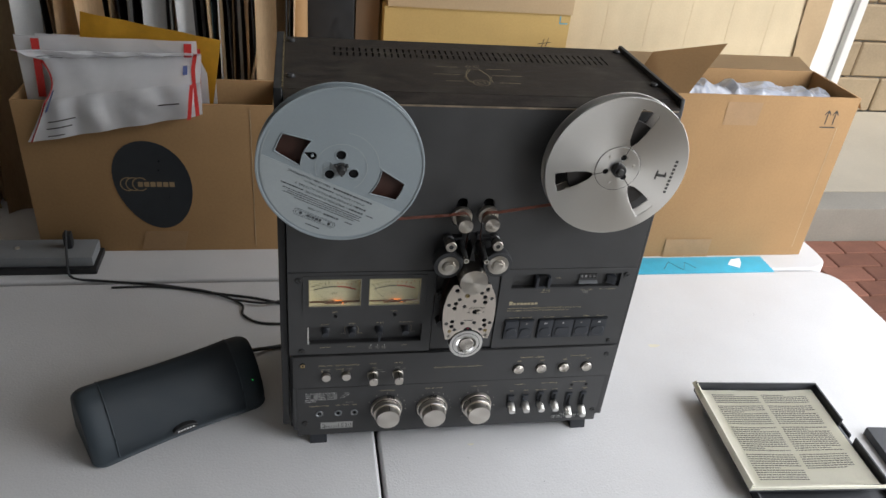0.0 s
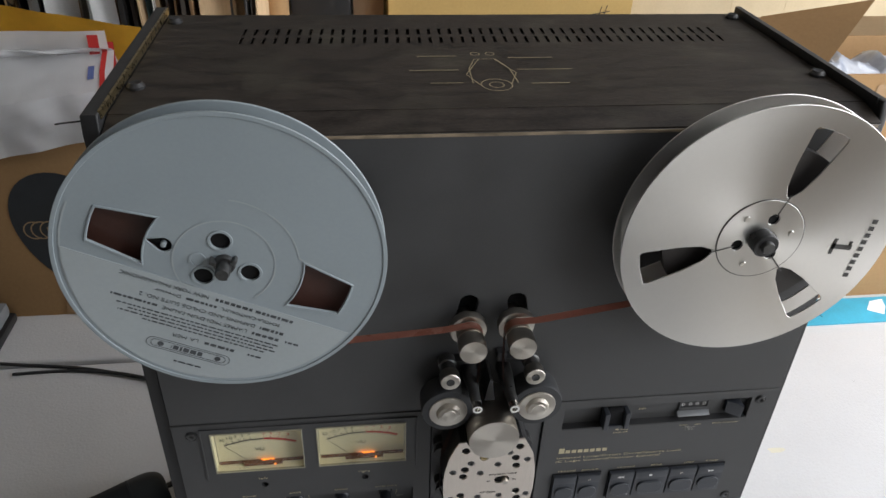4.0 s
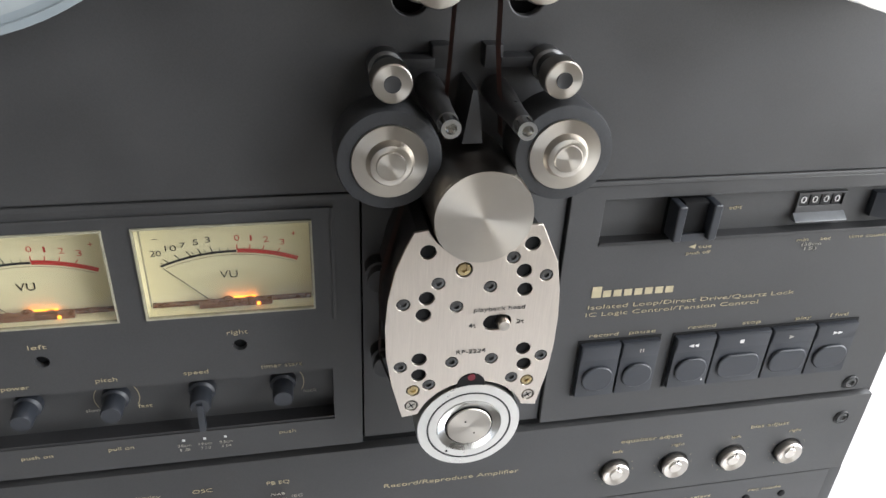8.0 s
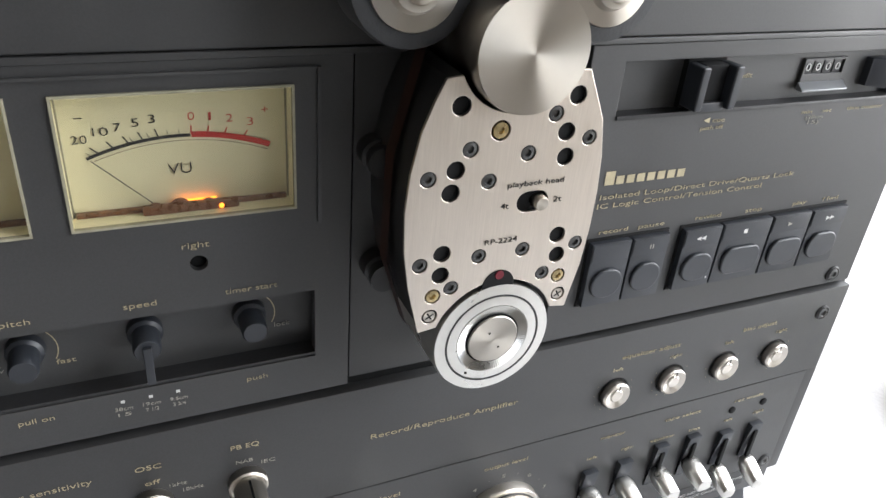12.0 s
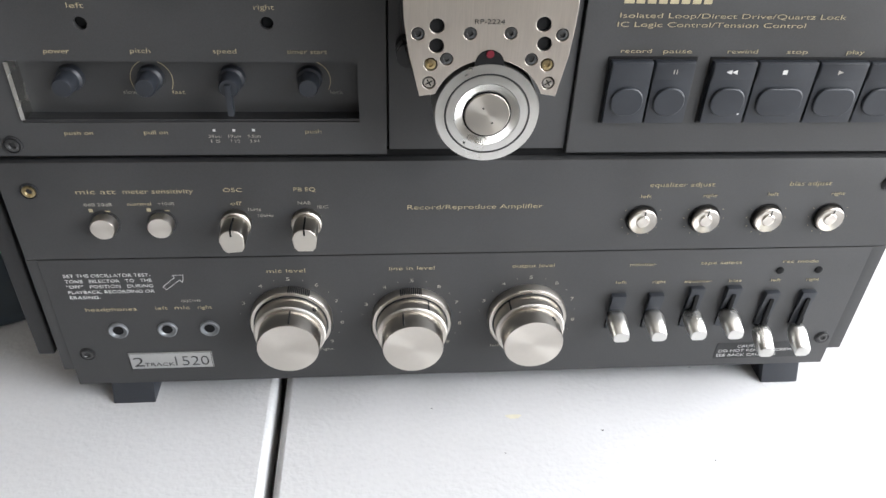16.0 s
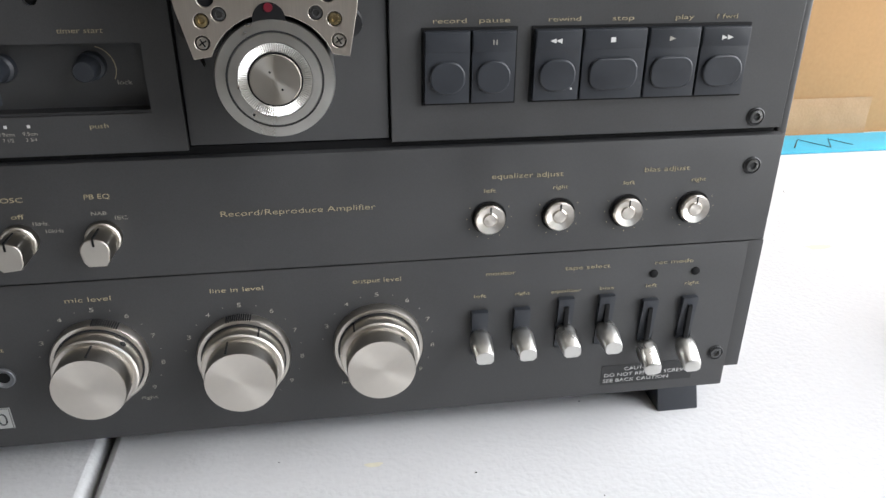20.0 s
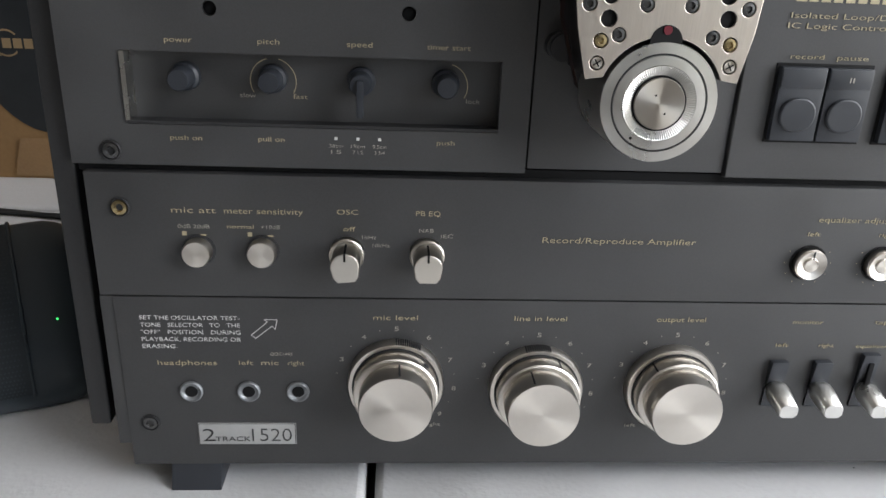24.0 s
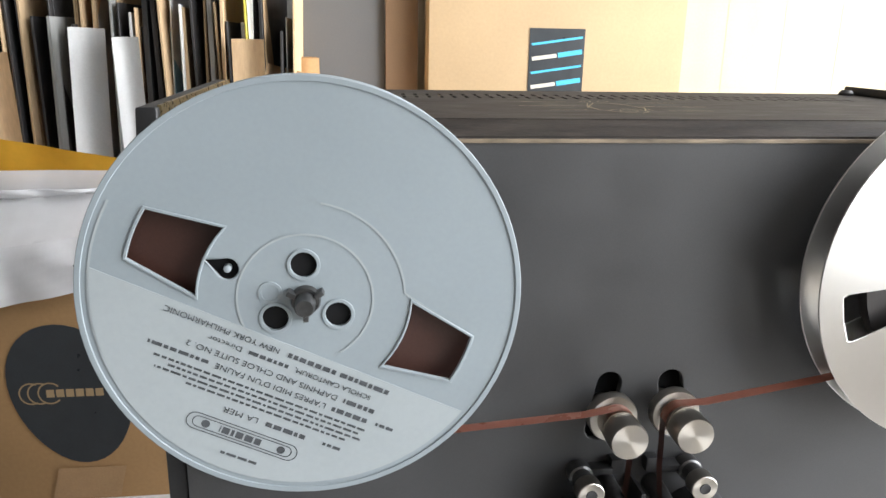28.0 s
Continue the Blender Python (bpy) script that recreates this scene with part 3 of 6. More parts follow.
# upright sheets and sleeves
rng = random.Random(21)
stack_x = -1.00
kinds = ["kraft"] * 13 + ["grey"] * 6 + ["white"] * 3 + ["dark"] * 8
n_sheet = 0
while stack_x < -0.215:
    th = rng.choice((0.0015, 0.002, 0.003, 0.004, 0.006))
    kind = rng.choice(kinds)
    if -0.36 < stack_x < -0.35:
        kind = "blue"
    if -0.262 < stack_x < -0.25:
        kind = "yellow"
    h = rng.uniform(0.52, 0.64)
    y0 = rng.uniform(0.655, 0.690)
    d = rng.uniform(0.26, 0.32)
    bm = bm_box(-th / 2, th / 2, 0, d, 0, h, 0.0004, 1)
    rot = Euler((0, radians(rng.uniform(-1.6, 1.6)), radians(rng.uniform(-2, 2)))).to_quaternion()
    word = {"kraft": "brown corrugated cardboard sheet standing on edge", "grey": "grey card sleeve standing on edge", "white": "white card sheet standing on edge", "dark": "dark record sleeve standing on edge", "yellow": "yellow card sleeve standing on edge", "blue": "pale blue card sleeve standing on edge"}[kind]
    tagged(part("upright_sheet", bm, M_SHEETS[kind], None, "", (stack_x + th / 2, y0, TOP + 0.001), rot), word, "sheet", "upright sheets on the rear table")
    stack_x += th + rng.uniform(0.001, 0.0055)
    n_sheet += 1
# shorter pieces and folded cards in front of them
for x, y, w, h, kind, tilt in ((-0.60, 0.635, 0.05, 0.47, "kraft", 3), (-0.535, 0.64, 0.045, 0.50, "kraft", -2), (-0.455, 0.63, 0.04, 0.53, "white", 2), (-0.385, 0.632, 0.03, 0.52, "white", -1), (-0.325, 0.64, 0.05, 0.50, "kraft", 14), (-0.255, 0.64, 0.04, 0.52, "kraft", 0), (-0.965, 0.63, 0.08, 0.55, "kraft", -3), (-0.885, 0.635, 0.07, 0.60, "kraft", 2), (-0.80, 0.63, 0.075, 0.56, "kraft", -2), (-0.72, 0.635, 0.06, 0.58, "kraft", 3), (-0.655, 0.632, 0.045, 0.52, "white", 1)):
    bm = blob_sheet(10, 2, 1, 1, lambda u, v, w=w, h=h: (w * (u - 0.5), 0.012 * math.sin(math.pi * u), h * v))
    rot = Euler((0, radians(tilt), radians(25))).to_quaternion()
    tagged(part("curled_card", thick(bm, 0.002), M_SHEETS[kind], None, "", (x, y, TOP + 0.003), rot), "curled %s card standing among the sheets" % ("white" if kind == "white" else "brown"), "card", "curled cards among the sheets")

# mailers in the left box
def mailer(name, at, w, h, material, label, lean, rz=0.0, flap_drop=0.0, bulge=0.006):
    t = thing(name, at, label, "envelope", "mailers in the box", rz)
    def fn(u, v):
        return (w * (u - 0.5), -lean * v + bulge * math.sin(math.pi * u) * math.sin(math.pi * v) + 0.0016 * math.sin(17 * u + 9 * v), h * v)
    part("envelope", thick(blob_sheet(24, 16, 1, 1, fn), 0.003), material, t)
    return t


pad = mailer("padded_mailer", (-0.44, 0.575, TOP + 0.02), 0.215, 0.385, M_PADDED, "yellow padded mailer sticking out of the box", 0.03)
pad.matrix_basis = pose(-0.497, 0.560, TOP + 0.025, 0, 10, 0)
for k in range(3):
    e = mailer("white_mailer", (-0.50 + 0.012 * k, 0.54 + 0.012 * k, TOP + 0.02), 0.275, 0.365 - 0.012 * k + 0.02 * (k == 2), M_ENVELOPE, "white plastic mailer with red edge stripes in the box", 0.02, 0, bulge=0.004)
    for dx in (-0.118, 0.112):
        part("red_stripe", blob_sheet(1, 10, 1, 1, lambda u, v, dx=dx, k=k: (dx + 0.012 * u + 0.006 * v, -0.02 * (0.72 + 0.26 * v) - 0.004, (0.365 - 0.012 * k + 0.02 * (k == 2)) * (0.72 + 0.27 * v))), M_REDPRINT, e)

# the front mailer lies folded over the box's edge
fm = thing("folded_mailer", (-0.50, 0.492, TOP + 0.288), "white plastic mailer with red stripes folded over the box edge", "envelope", "mailers in the box")


def fm_at(u, v):
    """u along the mailer, v from its lower lip (0) to its upper lip (1)."""
    rise = 0.055 * u - 0.0
    zz = [(-0.066, -0.016), (0.0, -0.010), (0.028, 0.012), (0.058, 0.030), (0.076, 0.022)]
    s = v * 4
    i = min(int(s), 3)
    f = s - i
    z, y = zz[i][0] + f * (zz[i + 1][0] - zz[i][0]), zz[i][1] + f * (zz[i + 1][1] - zz[i][1])
    z = z + (0.055 * u) * (1 - v) + 0.004 * v * u
    x = -0.143 + 0.287 * u + 0.050 * math.sin(math.pi * v) * (1 - u) ** 4 + 0.010 * (1 - v) * (1 - u)
    return (x, y - 0.002 + 0.0022 * math.sin(26 * u + 4 * v) * (1 if v < 0.25 or v > 0.75 else 0.3), z)


part("mailer_body", thick(blob_sheet(44, 20, 1, 1, fm_at), 0.0025), M_ENVELOPE, fm)
for u0, u1 in ((0.0, 0.045), (0.945, 0.985)):
    part("red_stripe", blob_sheet(2, 20, 1, 1, lambda u, v, u0=u0, u1=u1: tuple(Vector(fm_at(u0 + (u1 - u0) * (u * 0.55 + 0.45 * abs(2 * v - 1)), v)) + Vector((0, -0.0032, 0)))), M_REDPRINT, fm)
for v0, v1, lift, name in ((-0.02, 0.27, 0.007, "lower_flap"), (0.77, 1.03, 0.006, "upper_flap")):
    part(name, thick(blob_sheet(48, 8, 1, 1, lambda u, v, v0=v0, v1=v1, lift=lift: tuple(Vector(fm_at(0.03 + 0.93 * u, min(max(v0 + (v1 - v0) * v, 0.0), 1.0))) + Vector((0, -0.0035 - lift * math.sin(math.pi * v) * (0.6 + 0.4 * math.sin(23 * u + 5 * v) * math.sin(9 * u + 1.3)), 0.0)))), 0.001), M_ENVELOPE, fm, "crinkled folded flap")
    part("red_stripe", blob_sheet(2, 6, 1, 1, lambda u, v, v0=v0, v1=v1: tuple(Vector(fm_at(0.915 + 0.022 * u + 0.03 * v, min(max(v0 + (v1 - v0) * v, 0.0), 1.0))) + Vector((0, -0.0125, 0)))), M_REDPRINT, fm)
M_FAINTBLUE = mat("faint_blue_print", (0.10, 0.13, 0.30), 0.6, vary=0.2, bump=0.0)
for u0, u1, v0, v1, m in ((0.10, 0.28, 0.13, 0.137, M_BLACKPRINT), (0.10, 0.26, 0.085, 0.092, M_BLACKPRINT), (0.12, 0.22, 0.035, 0.042, M_BLACKPRINT), (0.76, 0.88, 0.13, 0.139, M_BLACKPRINT), (0.80, 0.93, 0.88, 0.90, M_BLACKPRINT), (0.10, 0.2, 0.88, 0.90, M_BLACKPRINT), (0.15, 0.24, 0.84, 0.855, M_BLACKPRINT), (0.90, 0.925, 0.42, 0.58, M_FAINTBLUE), (0.055, 0.075, 0.2, 0.42, M_FAINTBLUE)):
    part("print", blob_sheet(6, 1, 1, 1, lambda u, v, q=(u0, u1, v0, v1): tuple(Vector(fm_at(q[0] + (q[1] - q[0]) * u, q[2] + (q[3] - q[2]) * v)) + Vector((0, -0.0135 if q[2] < 0.3 or q[2] > 0.75 else -0.0032, 0)))), m, fm)

# ---- blue printed strip under the right box ----
bs = thing("blue_paper_strip", (0.60, 0.41, TOP), "bright blue printed paper strip lying at the table edge", "paper")
part("strip", bm_box(-0.16, 0.145, -0.026, 0.03, 0.0, 0.0022, 0.0004), M_BLUEPRINT, bs)
bmz = bmesh.new()
bmz.faces.new([bmz.verts.new(p) for p in ((0.055, 0.0, 0.0026), (0.075, -0.012, 0.0026), (0.088, 0.006, 0.0026), (0.094, 0.024, 0.0026), (0.072, 0.02, 0.0026))])
part("white_mark", bmz, M_ENVELOPE, bs)
part("scribble", bm_tube([(-0.09, -0.012, 0.0022), (-0.07, 0.014, 0.0022), (-0.05, -0.016, 0.0022), (-0.035, 0.012, 0.0022), (-0.02, -0.01, 0.0022)], 0.0007, 5), M_DARKTAPE, bs)

# ---- reel cases ----
def reel_case(at, rz, label, paper=True):
    t = thing("reel_case", at, label, "reel case", "flat reel cases on the table", rz)
    w, d, h, th = 0.198, 0.196, 0.0165, 0.0025
    part("tray_base", bm_box(-w / 2, w / 2, -d / 2, d / 2, 0.0, 0.003, 0.0006), M_CASEBOX, t)
    part("tray_wall", bm_box(-w / 2, w / 2, d / 2 - th, d / 2, 0.003, h, 0.0006), M_CASEBOX, t)
    part("tray_wall", bm_box(-w / 2, -w / 2 + th, -d / 2, d / 2 - th, 0.003, h, 0.0006), M_PAPER if paper else M_CASEBOX, t)
    part("tray_wall", bm_box(-w / 2 + th, w / 2, -d / 2, -d / 2 + th, 0.003, 0.008, 0.0006), M_PAPER if paper else M_CASEBOX, t)
    for y0, y1 in ((-d / 2 + th, -0.018), (0.018, d / 2 - th)):
        part("tray_wall", bm_box(w / 2 - th, w / 2, y0, y1, 0.003, h, 0.0008), M_CASEBOX, t)
    if paper:
        part("printed_sheet", thick(blob_sheet(16, 16, 1, 1, lambda u, v: (-w / 2 + 0.004 + (w - 0.012) * u, -d / 2 + 0.004 + (d - 0.010) * v, 0.0045 + 0.002 * (abs(2 * u - 1) ** 3) + 0.001 * math.sin(5 * u + 3 * v) ** 2)), 0.0004), M_PAPER, t, "yellowed sheet printed in two columns")
        rg = random.Random(3)
        bmt = bmesh.new()
        for col in (0, 1):
            for row in range(42):
                if row in (5, 16, 29) or (col and row > 36):
                    continue
                x = -0.078 + 0.080 * col
                y = 0.080 - 0.0040 * row
                xe = x + (0.072 if row % 9 else rg.uniform(0.03, 0.06))
                while x < xe:
                    wl = rg.uniform(0.0018, 0.0062)
                    u, v = (x + w / 2 - 0.004) / (w - 0.012), (y + d / 2 - 0.004) / (d - 0.010)
                    z = 0.0049 + 0.002 * (abs(2 * u - 1) ** 3) + 0.001 * math.sin(5 * u + 3 * v) ** 2 + 0.0005
                    bmt.faces.new([bmt.verts.new(p) for p in ((x, y, z), (min(x + wl, xe), y, z), (min(x + wl, xe), y + 0.0017, z), (x, y + 0.0017, z))])
                    x += wl + 0.0010
        part("text_block", bmt, mat("faded_ink", (0.16, 0.145, 0.12), 0.8, vary=0.3, scale=200, bump=0.0), t)
        part("torn_flap", thick(blob_sheet(6, 3, 1, 1, lambda u, v: (-w / 2 - 0.004 + 0.006 * v, d / 2 - 0.030 + 0.034 * u, 0.010 + 0.005 * v + 0.002 * u)), 0.001), M_PAPER, t)
    return t


reel_case((0.500, -0.078, TOP), -4, "dark flat reel case lying closed under another", False)
reel_case((0.489, -0.063, TOP + 0.0170), -4, "open dark reel case with a yellowed printed sheet")
tagged(part("grey_case_part", bm_box(-0.04, 0.05, -0.05, 0.05, 0, 0.014, 0.002), M_CASEBOX, None, "", (0.672, -0.105, TOP), Euler((0, 0, radians(-6))).to_quaternion()), "dark flat case half under the open reel case", "reel case", "flat reel cases on the table")

# ---- loudspeaker ----
sp = thing("portable_speaker", (-0.382, 0.0785, TOP), "black wedge-shaped portable speaker with a mesh front", "speaker", rz=27)
# outline of its section: depth (y) and height (z); the front leans back
sec = [(-0.057, 0.0), (-0.063, 0.006), (-0.060, 0.025), (-0.044, 0.055), (-0.028, 0.0745), (-0.014, 0.083), (0.001, 0.084), (0.020, 0.067), (0.030, 0.030), (0.031, 0.006), (0.024, 0.0)]


def spline_ring(pts, n):
    """A closed smooth curve through pts, n steps between neighbours."""
    out = []
    for i in range(len(pts)):
        p0, p1, p2, p3 = (Vector(pts[(i + k) % len(pts)]) for k in (-1, 0, 1, 2))
        for k in range(n):
            t = k / n
            out.append(0.5 * (2 * p1 + (p2 - p0) * t + (2 * p0 - 5 * p1 + 4 * p2 - p3) * t * t + (3 * p1 - p0 - 3 * p2 + p3) * t ** 3))
    return out


SEC = spline_ring(sec, 4)


def girth(x):
    """How wide the body is along its length: waisted, flared towards rounded ends."""
    q = abs(x)
    g = 0.955 + 0.055 * min(q / 0.1, 1.0) ** 2
    if q > 0.106:
        g *= 0.80 + 0.20 * math.sqrt(max(1 - ((q - 0.106) / 0.0185) ** 2, 0.0))
    return g


def on_body(x, p, out=0.0):
    cy, cz, g = -0.02, 0.038, girth(x)
    y, z = cy + (p[0] - cy) * g, cz + (p[1] - cz) * g
    d = Vector((p[0] - cy, p[1] - cz)).normalized() * out
    return (x, y + d.x, max(z + d.y, 0.0))


def body_loft(xs, ring, out=0.0, closed=True):
    bm = bmesh.new()
    rows = [[bm.verts.new(on_body(x, p, out)) for p in ring] for x in xs]
    for a, b in zip(rows, rows[1:]):
        for k in range(len(ring) - (0 if closed else 1)):
            j = (k + 1) % len(ring)
            bm.faces.new((a[k], a[j], b[j], b[k]))
    if closed:
        bm.faces.new(rows[0][::-1])
        bm.faces.new(rows[-1])
    bmesh.ops.recalc_face_normals(bm, faces=bm.faces)
    return bm


ends = [0.085, 0.095, 0.102, 0.106, 0.110, 0.114, 0.118, 0.121, 0.123, 0.1243]
part("shell", body_loft([-x for x in ends[::-1]] + [-0.06, -0.03, 0.0, 0.03, 0.06] + ends, SEC), M_SPEAKER, sp, "smooth black flared shell")
FRONT = SEC[5:26]
part("grille", thick(body_loft([-0.091 + 0.013 * k for k in range(15)], FRONT, 0.0010, False), 0.0012), M_GRILLE, sp, "fine black mesh grille")
part("grille_rim", bm_tube([on_body(-0.091, p, 0.0012) for p in FRONT], 0.0011, 6), M_SPEAKER, sp)
part("grille_rim", bm_tube([on_body(0.091, p, 0.0012) for p in FRONT], 0.0011, 6), M_SPEAKER, sp)
# raised points of the mesh in staggered rows
bmg = bmesh.new()
for r in range(54):
    f = r / 54 * (len(FRONT) - 1)
    i = int(f)
    p = FRONT[i].lerp(FRONT[i + 1], f - i)
    for k in range(92):
        x = -0.088 + 0.176 * (k + 0.5 * (r % 2)) / 92
        c = Vector(on_body(x, p, 0.0026))
        q = 0.00062
        tz = Vector((0, FRONT[i + 1].x - FRONT[i].x, FRONT[i + 1].y - FRONT[i].y)).normalized() * q
        bmg.faces.new([bmg.verts.new(v) for v in (c - Vector((q, 0, 0)), c - tz, c + Vector((q, 0, 0)), c + tz)])
tagged(part("grille_dots", bmg, M_SPEAKER, sp), kind="stuff")
part("badge", sheet([[(0.017 * math.cos(a), 0.0165 + 0.0062 * math.sin(a)) for a in [2 * math.pi * k / 28 for k in range(28)]]], -0.0675, -0.0590, 0.0006), M_BLACK, sp, "small oval black badge")
bars([(-0.012 + 0.0042 * k, -0.009 + 0.0042 * k, 0.0152, 0.0178) for k in range(6)], -0.0678, M_WHITEPRINT, sp, "badge_print")
part("power_lamp", bm_lathe([(0.0006, 0), (0.0004, -0.0006)], 8, (0.108, -0.053, 0.046)), M_GREEN, sp, "tiny green lamp")

sp.matrix_basis = sp.matrix_basis @ Matrix.Diagonal((0.945, 1.0, 0.985, 1.0))

# ---- grey device and cables at the back ----
gd = thing("grey_device", (-0.655, 0.452, TOP), "grey flat device on a black base with buttons", "device")
part("base", bm_box(-0.16, 0.108, -0.036, 0.035, 0.0, 0.012, 0.004), M_BLACK, gd, "black rubber base")
part("shell", bm_box(-0.16, 0.103, -0.030, 0.032, 0.012, 0.032, 0.006), M_DEVICE, gd, "grey shell")
part("clip", bm_box(0.052, 0.066, -0.004, 0.012, 0.032, 0.062, 0.005), M_BLACK, gd)
for k in range(4):
    part("button", bm_lathe([(0.004, 0), (0.004, -0.002), (0.003, -0.003)], 12), M_SATIN, gd, "", (-0.12 + 0.032 * k, 0.0, 0.032), Euler((radians(-90), 0, 0)).to_quaternion())


def cable(name, pts, r, label):
    sm = []
    P = [Vector(p) for p in pts]
    for i in range(len(P) - 1):
        p0, p1, p2, p3 = P[max(i - 1, 0)], P[i], P[i + 1], P[min(i + 2, len(P) - 1)]
        for k in range(8):
            t = k / 8
            sm.append(0.5 * ((2 * p1) + (p2 - p0) * t + (2 * p0 - 5 * p1 + 4 * p2 - p3) * t * t + (3 * p1 - p0 - 3 * p2 + p3) * t ** 3))
    sm.append(P[-1])
    return tagged(part(name, bm_tube(sm, r, 8), M_RUBBER), label, "cable", "black cables on the table")


zt = TOP + 0.0022
cable("black_cable", [(-0.597, 0.455, TOP + 0.066), (-0.592, 0.42, TOP + 0.03), (-0.585, 0.405, zt), (-0.53, 0.392, zt), (-0.43, 0.375, zt), (-0.34, 0.348, zt), (-0.27, 0.33, zt), (-0.20, 0.30, zt)], 0.0022, "black cable running from the device along the table")
cable("black_cable", [(-0.515, 0.372, zt), (-0.44, 0.372, zt), (-0.36, 0.352, zt + 0.003), (-0.30, 0.318, zt), (-0.293, 0.285, zt), (-0.262, 0.262, zt), (-0.20, 0.258, zt)], 0.0020, "black cable looping towards the tape deck")
cable("black_cable", [(-0.20, 0.335, zt), (-0.255, 0.312, zt + 0.004), (-0.31, 0.325, zt + 0.003)], 0.0020, "short loop of black cable on the table")
cable("black_cable", [(-0.300, 0.150, TOP + 0.03), (-0.272, 0.182, TOP + 0.012), (-0.245, 0.196, zt + 0.002), (-0.205, 0.205, zt + 0.002)], 0.0030, "thick black cable from the speaker to the deck")

# ---- the tape deck: its own frame has the table at z = 0 and the front panel at y = 0 ----
deck = thing("tape_deck", (0, 0, TOP), "black open-reel tape deck with two meters, standing on the folding table", "tape deck")
XL, XR = -0.214, 0.224

for s, x0, x1 in ((-1, -0.2240, XL - 0.001), (1, XR + 0.001, 0.2305)):
    side = part("side_panel", sheet([[(0.004, 0.030), (0.203, 0.030), (0.203, 0.500), (0.006, 0.500), (0.004, 0.490)]], -(x1 - x0) / 2, (x1 - x0) / 2, 0.0012), M_CASE, deck, "black side panel")
    side.data.transform(Matrix(((0, 1, 0, (x0 + x1) / 2), (1, 0, 0, 0), (0, 0, 1, 0), (0, 0, 0, 1))))
    xe = x1 if s < 0 else x0
    part("edge_strip", bm_box(xe - 0.0008, xe + 0.0008, 0.010, 0.200, 0.496, 0.5006), M_BRASS if s < 0 else M_CASE, side, "thin worn brass edge" if s < 0 else "")

body = part("body", bm_box(XL, XR, 0.012, 0.200, 0.016, 0.480, 0.002), M_CASE, deck)
part("back_rail", bm_box(XL, XR, 0.0098, 0.012, 0.026, 0.478), M_CASE, deck)

# top cover with two rows of slots
slots = []
for row, y in enumerate((0.140, 0.1585)):
    for k in range(46):
        x = -0.157 + 0.0076 * k + 0.0006 * row
        slots.append([(x - 0.0011, y - 0.0066), (x + 0.0011, y - 0.0066), (x + 0.0018, y + 0.0066), (x - 0.0004, y + 0.0066)])
cover = sheet([rect(XL, XR, 0.019, 0.200)] + slots, -0.0004, 0.0004)
cover.transform(Matrix(((1, 0, 0, 0), (0, 0, 1, 0), (0, -1, 0, 0.4946), (0, 0, 0, 1))))
cover = part("top_cover", cover, M_COVER, deck, "dusty worn dark cover with vent slots")
# added black sheet: the dark of the hollow below the slots, as colour
part("vent_shade_sheet", bm_box(-0.17, 0.20, 0.120, 0.180, 0.4905, 0.4925), M_HOLE, cover)
part("rear_lip", bm_box(XL, XR, 0.1985, 0.2000, 0.480, 0.4944), M_CASE, cover)
trim = part("top_trim", bm_box(XL, XR, 0.0, 0.019, 0.480, 0.4895, 0.0), M_COVER, deck, "worn sloping front trim")
for v in trim.data.vertices:
    if v.co.z > 0.485:
        v.co.z = 0.4895 if v.co.y < 0.01 else 0.4945
# tan strip with worn mottling; its pale tone paints light reflected by the trim
M_EDGEGLINT = mat("worn_tan_glint", (0.20, 0.155, 0.105), 0.5, vary=0.7, scale=120, bump=0.2, stretch=(0.3, 1, 1))
part("worn_edge", bm_box(XL + 0.002, XR - 0.002, -0.0013, -0.0005, 0.4866, 0.4884, 0.0002), M_EDGEGLINT, trim, "worn tan front edge strip, painted as light caught by the trim")
for x, y in ((-0.207, 0.182), (-0.207, 0.056), (0.217, 0.188), (0.217, 0.062)):
    part("cover_screw", bm_lathe([(0.0052, 0), (0.0052, -0.0015), (0.0035, -0.0035), (0.0015, -0.0028)], 16), M_BLACK, cover, "", (x, y, 0.4951), Euler((radians(-90), 0, 0)).to_quaternion())


def top_print(pts, w=0.0006):
    """A line printed on the cover: pts in x, y."""
    ob = line_strip([(x, y - 0.020) for x, y in pts], w, 0, M_FAINTGOLD, cover, "diagram_print")
    ob.data.transform(Matrix(((1, 0, 0, 0), (0, 0, 1, 0), (0, -1, 0, 0.4956), (0, 0, 0, 1))))


top_print(circle(0.004, 0.072, 0.0095, 24) + [(0.0135, 0.072)])
top_print(circle(0.004, 0.072, 0.0045, 16) + [(0.0085, 0.072)])
top_print([(-0.010, 0.075), (-0.009, 0.100), (-0.003, 0.118), (0.011, 0.118), (0.017, 0.100), (0.018, 0.075)])
top_print([(0.0, 0.118), (-0.012, 0.090), (-0.006, 0.072)])
top_print([(0.010, 0.118), (0.020, 0.092), (0.013, 0.072)])
for x0, x1, y in ((-0.047, -0.016, 0.098), (0.022, 0.058, 0.098), (-0.04, -0.014, 0.124), (0.02, 0.05, 0.120), (-0.036, -0.016, 0.076), (0.026, 0.05, 0.074)):
    top_print([(x0, y), (x1, y)], 0.0009)
for x, y in ((-0.001, 0.128), (0.009, 0.128)):
    top_print(circle(x, y, 0.003, 12) + [(x + 0.003, y)])

# front panels; the openings go through them
def slot_outline(x0, z0, x1, z1, r):
    a = math.degrees(math.atan2(z1 - z0, x1 - x0))
    return arc(x1, z1, r, a - 90, a + 90, 10) + arc(x0, z0, r, a + 90, a + 270, 10)


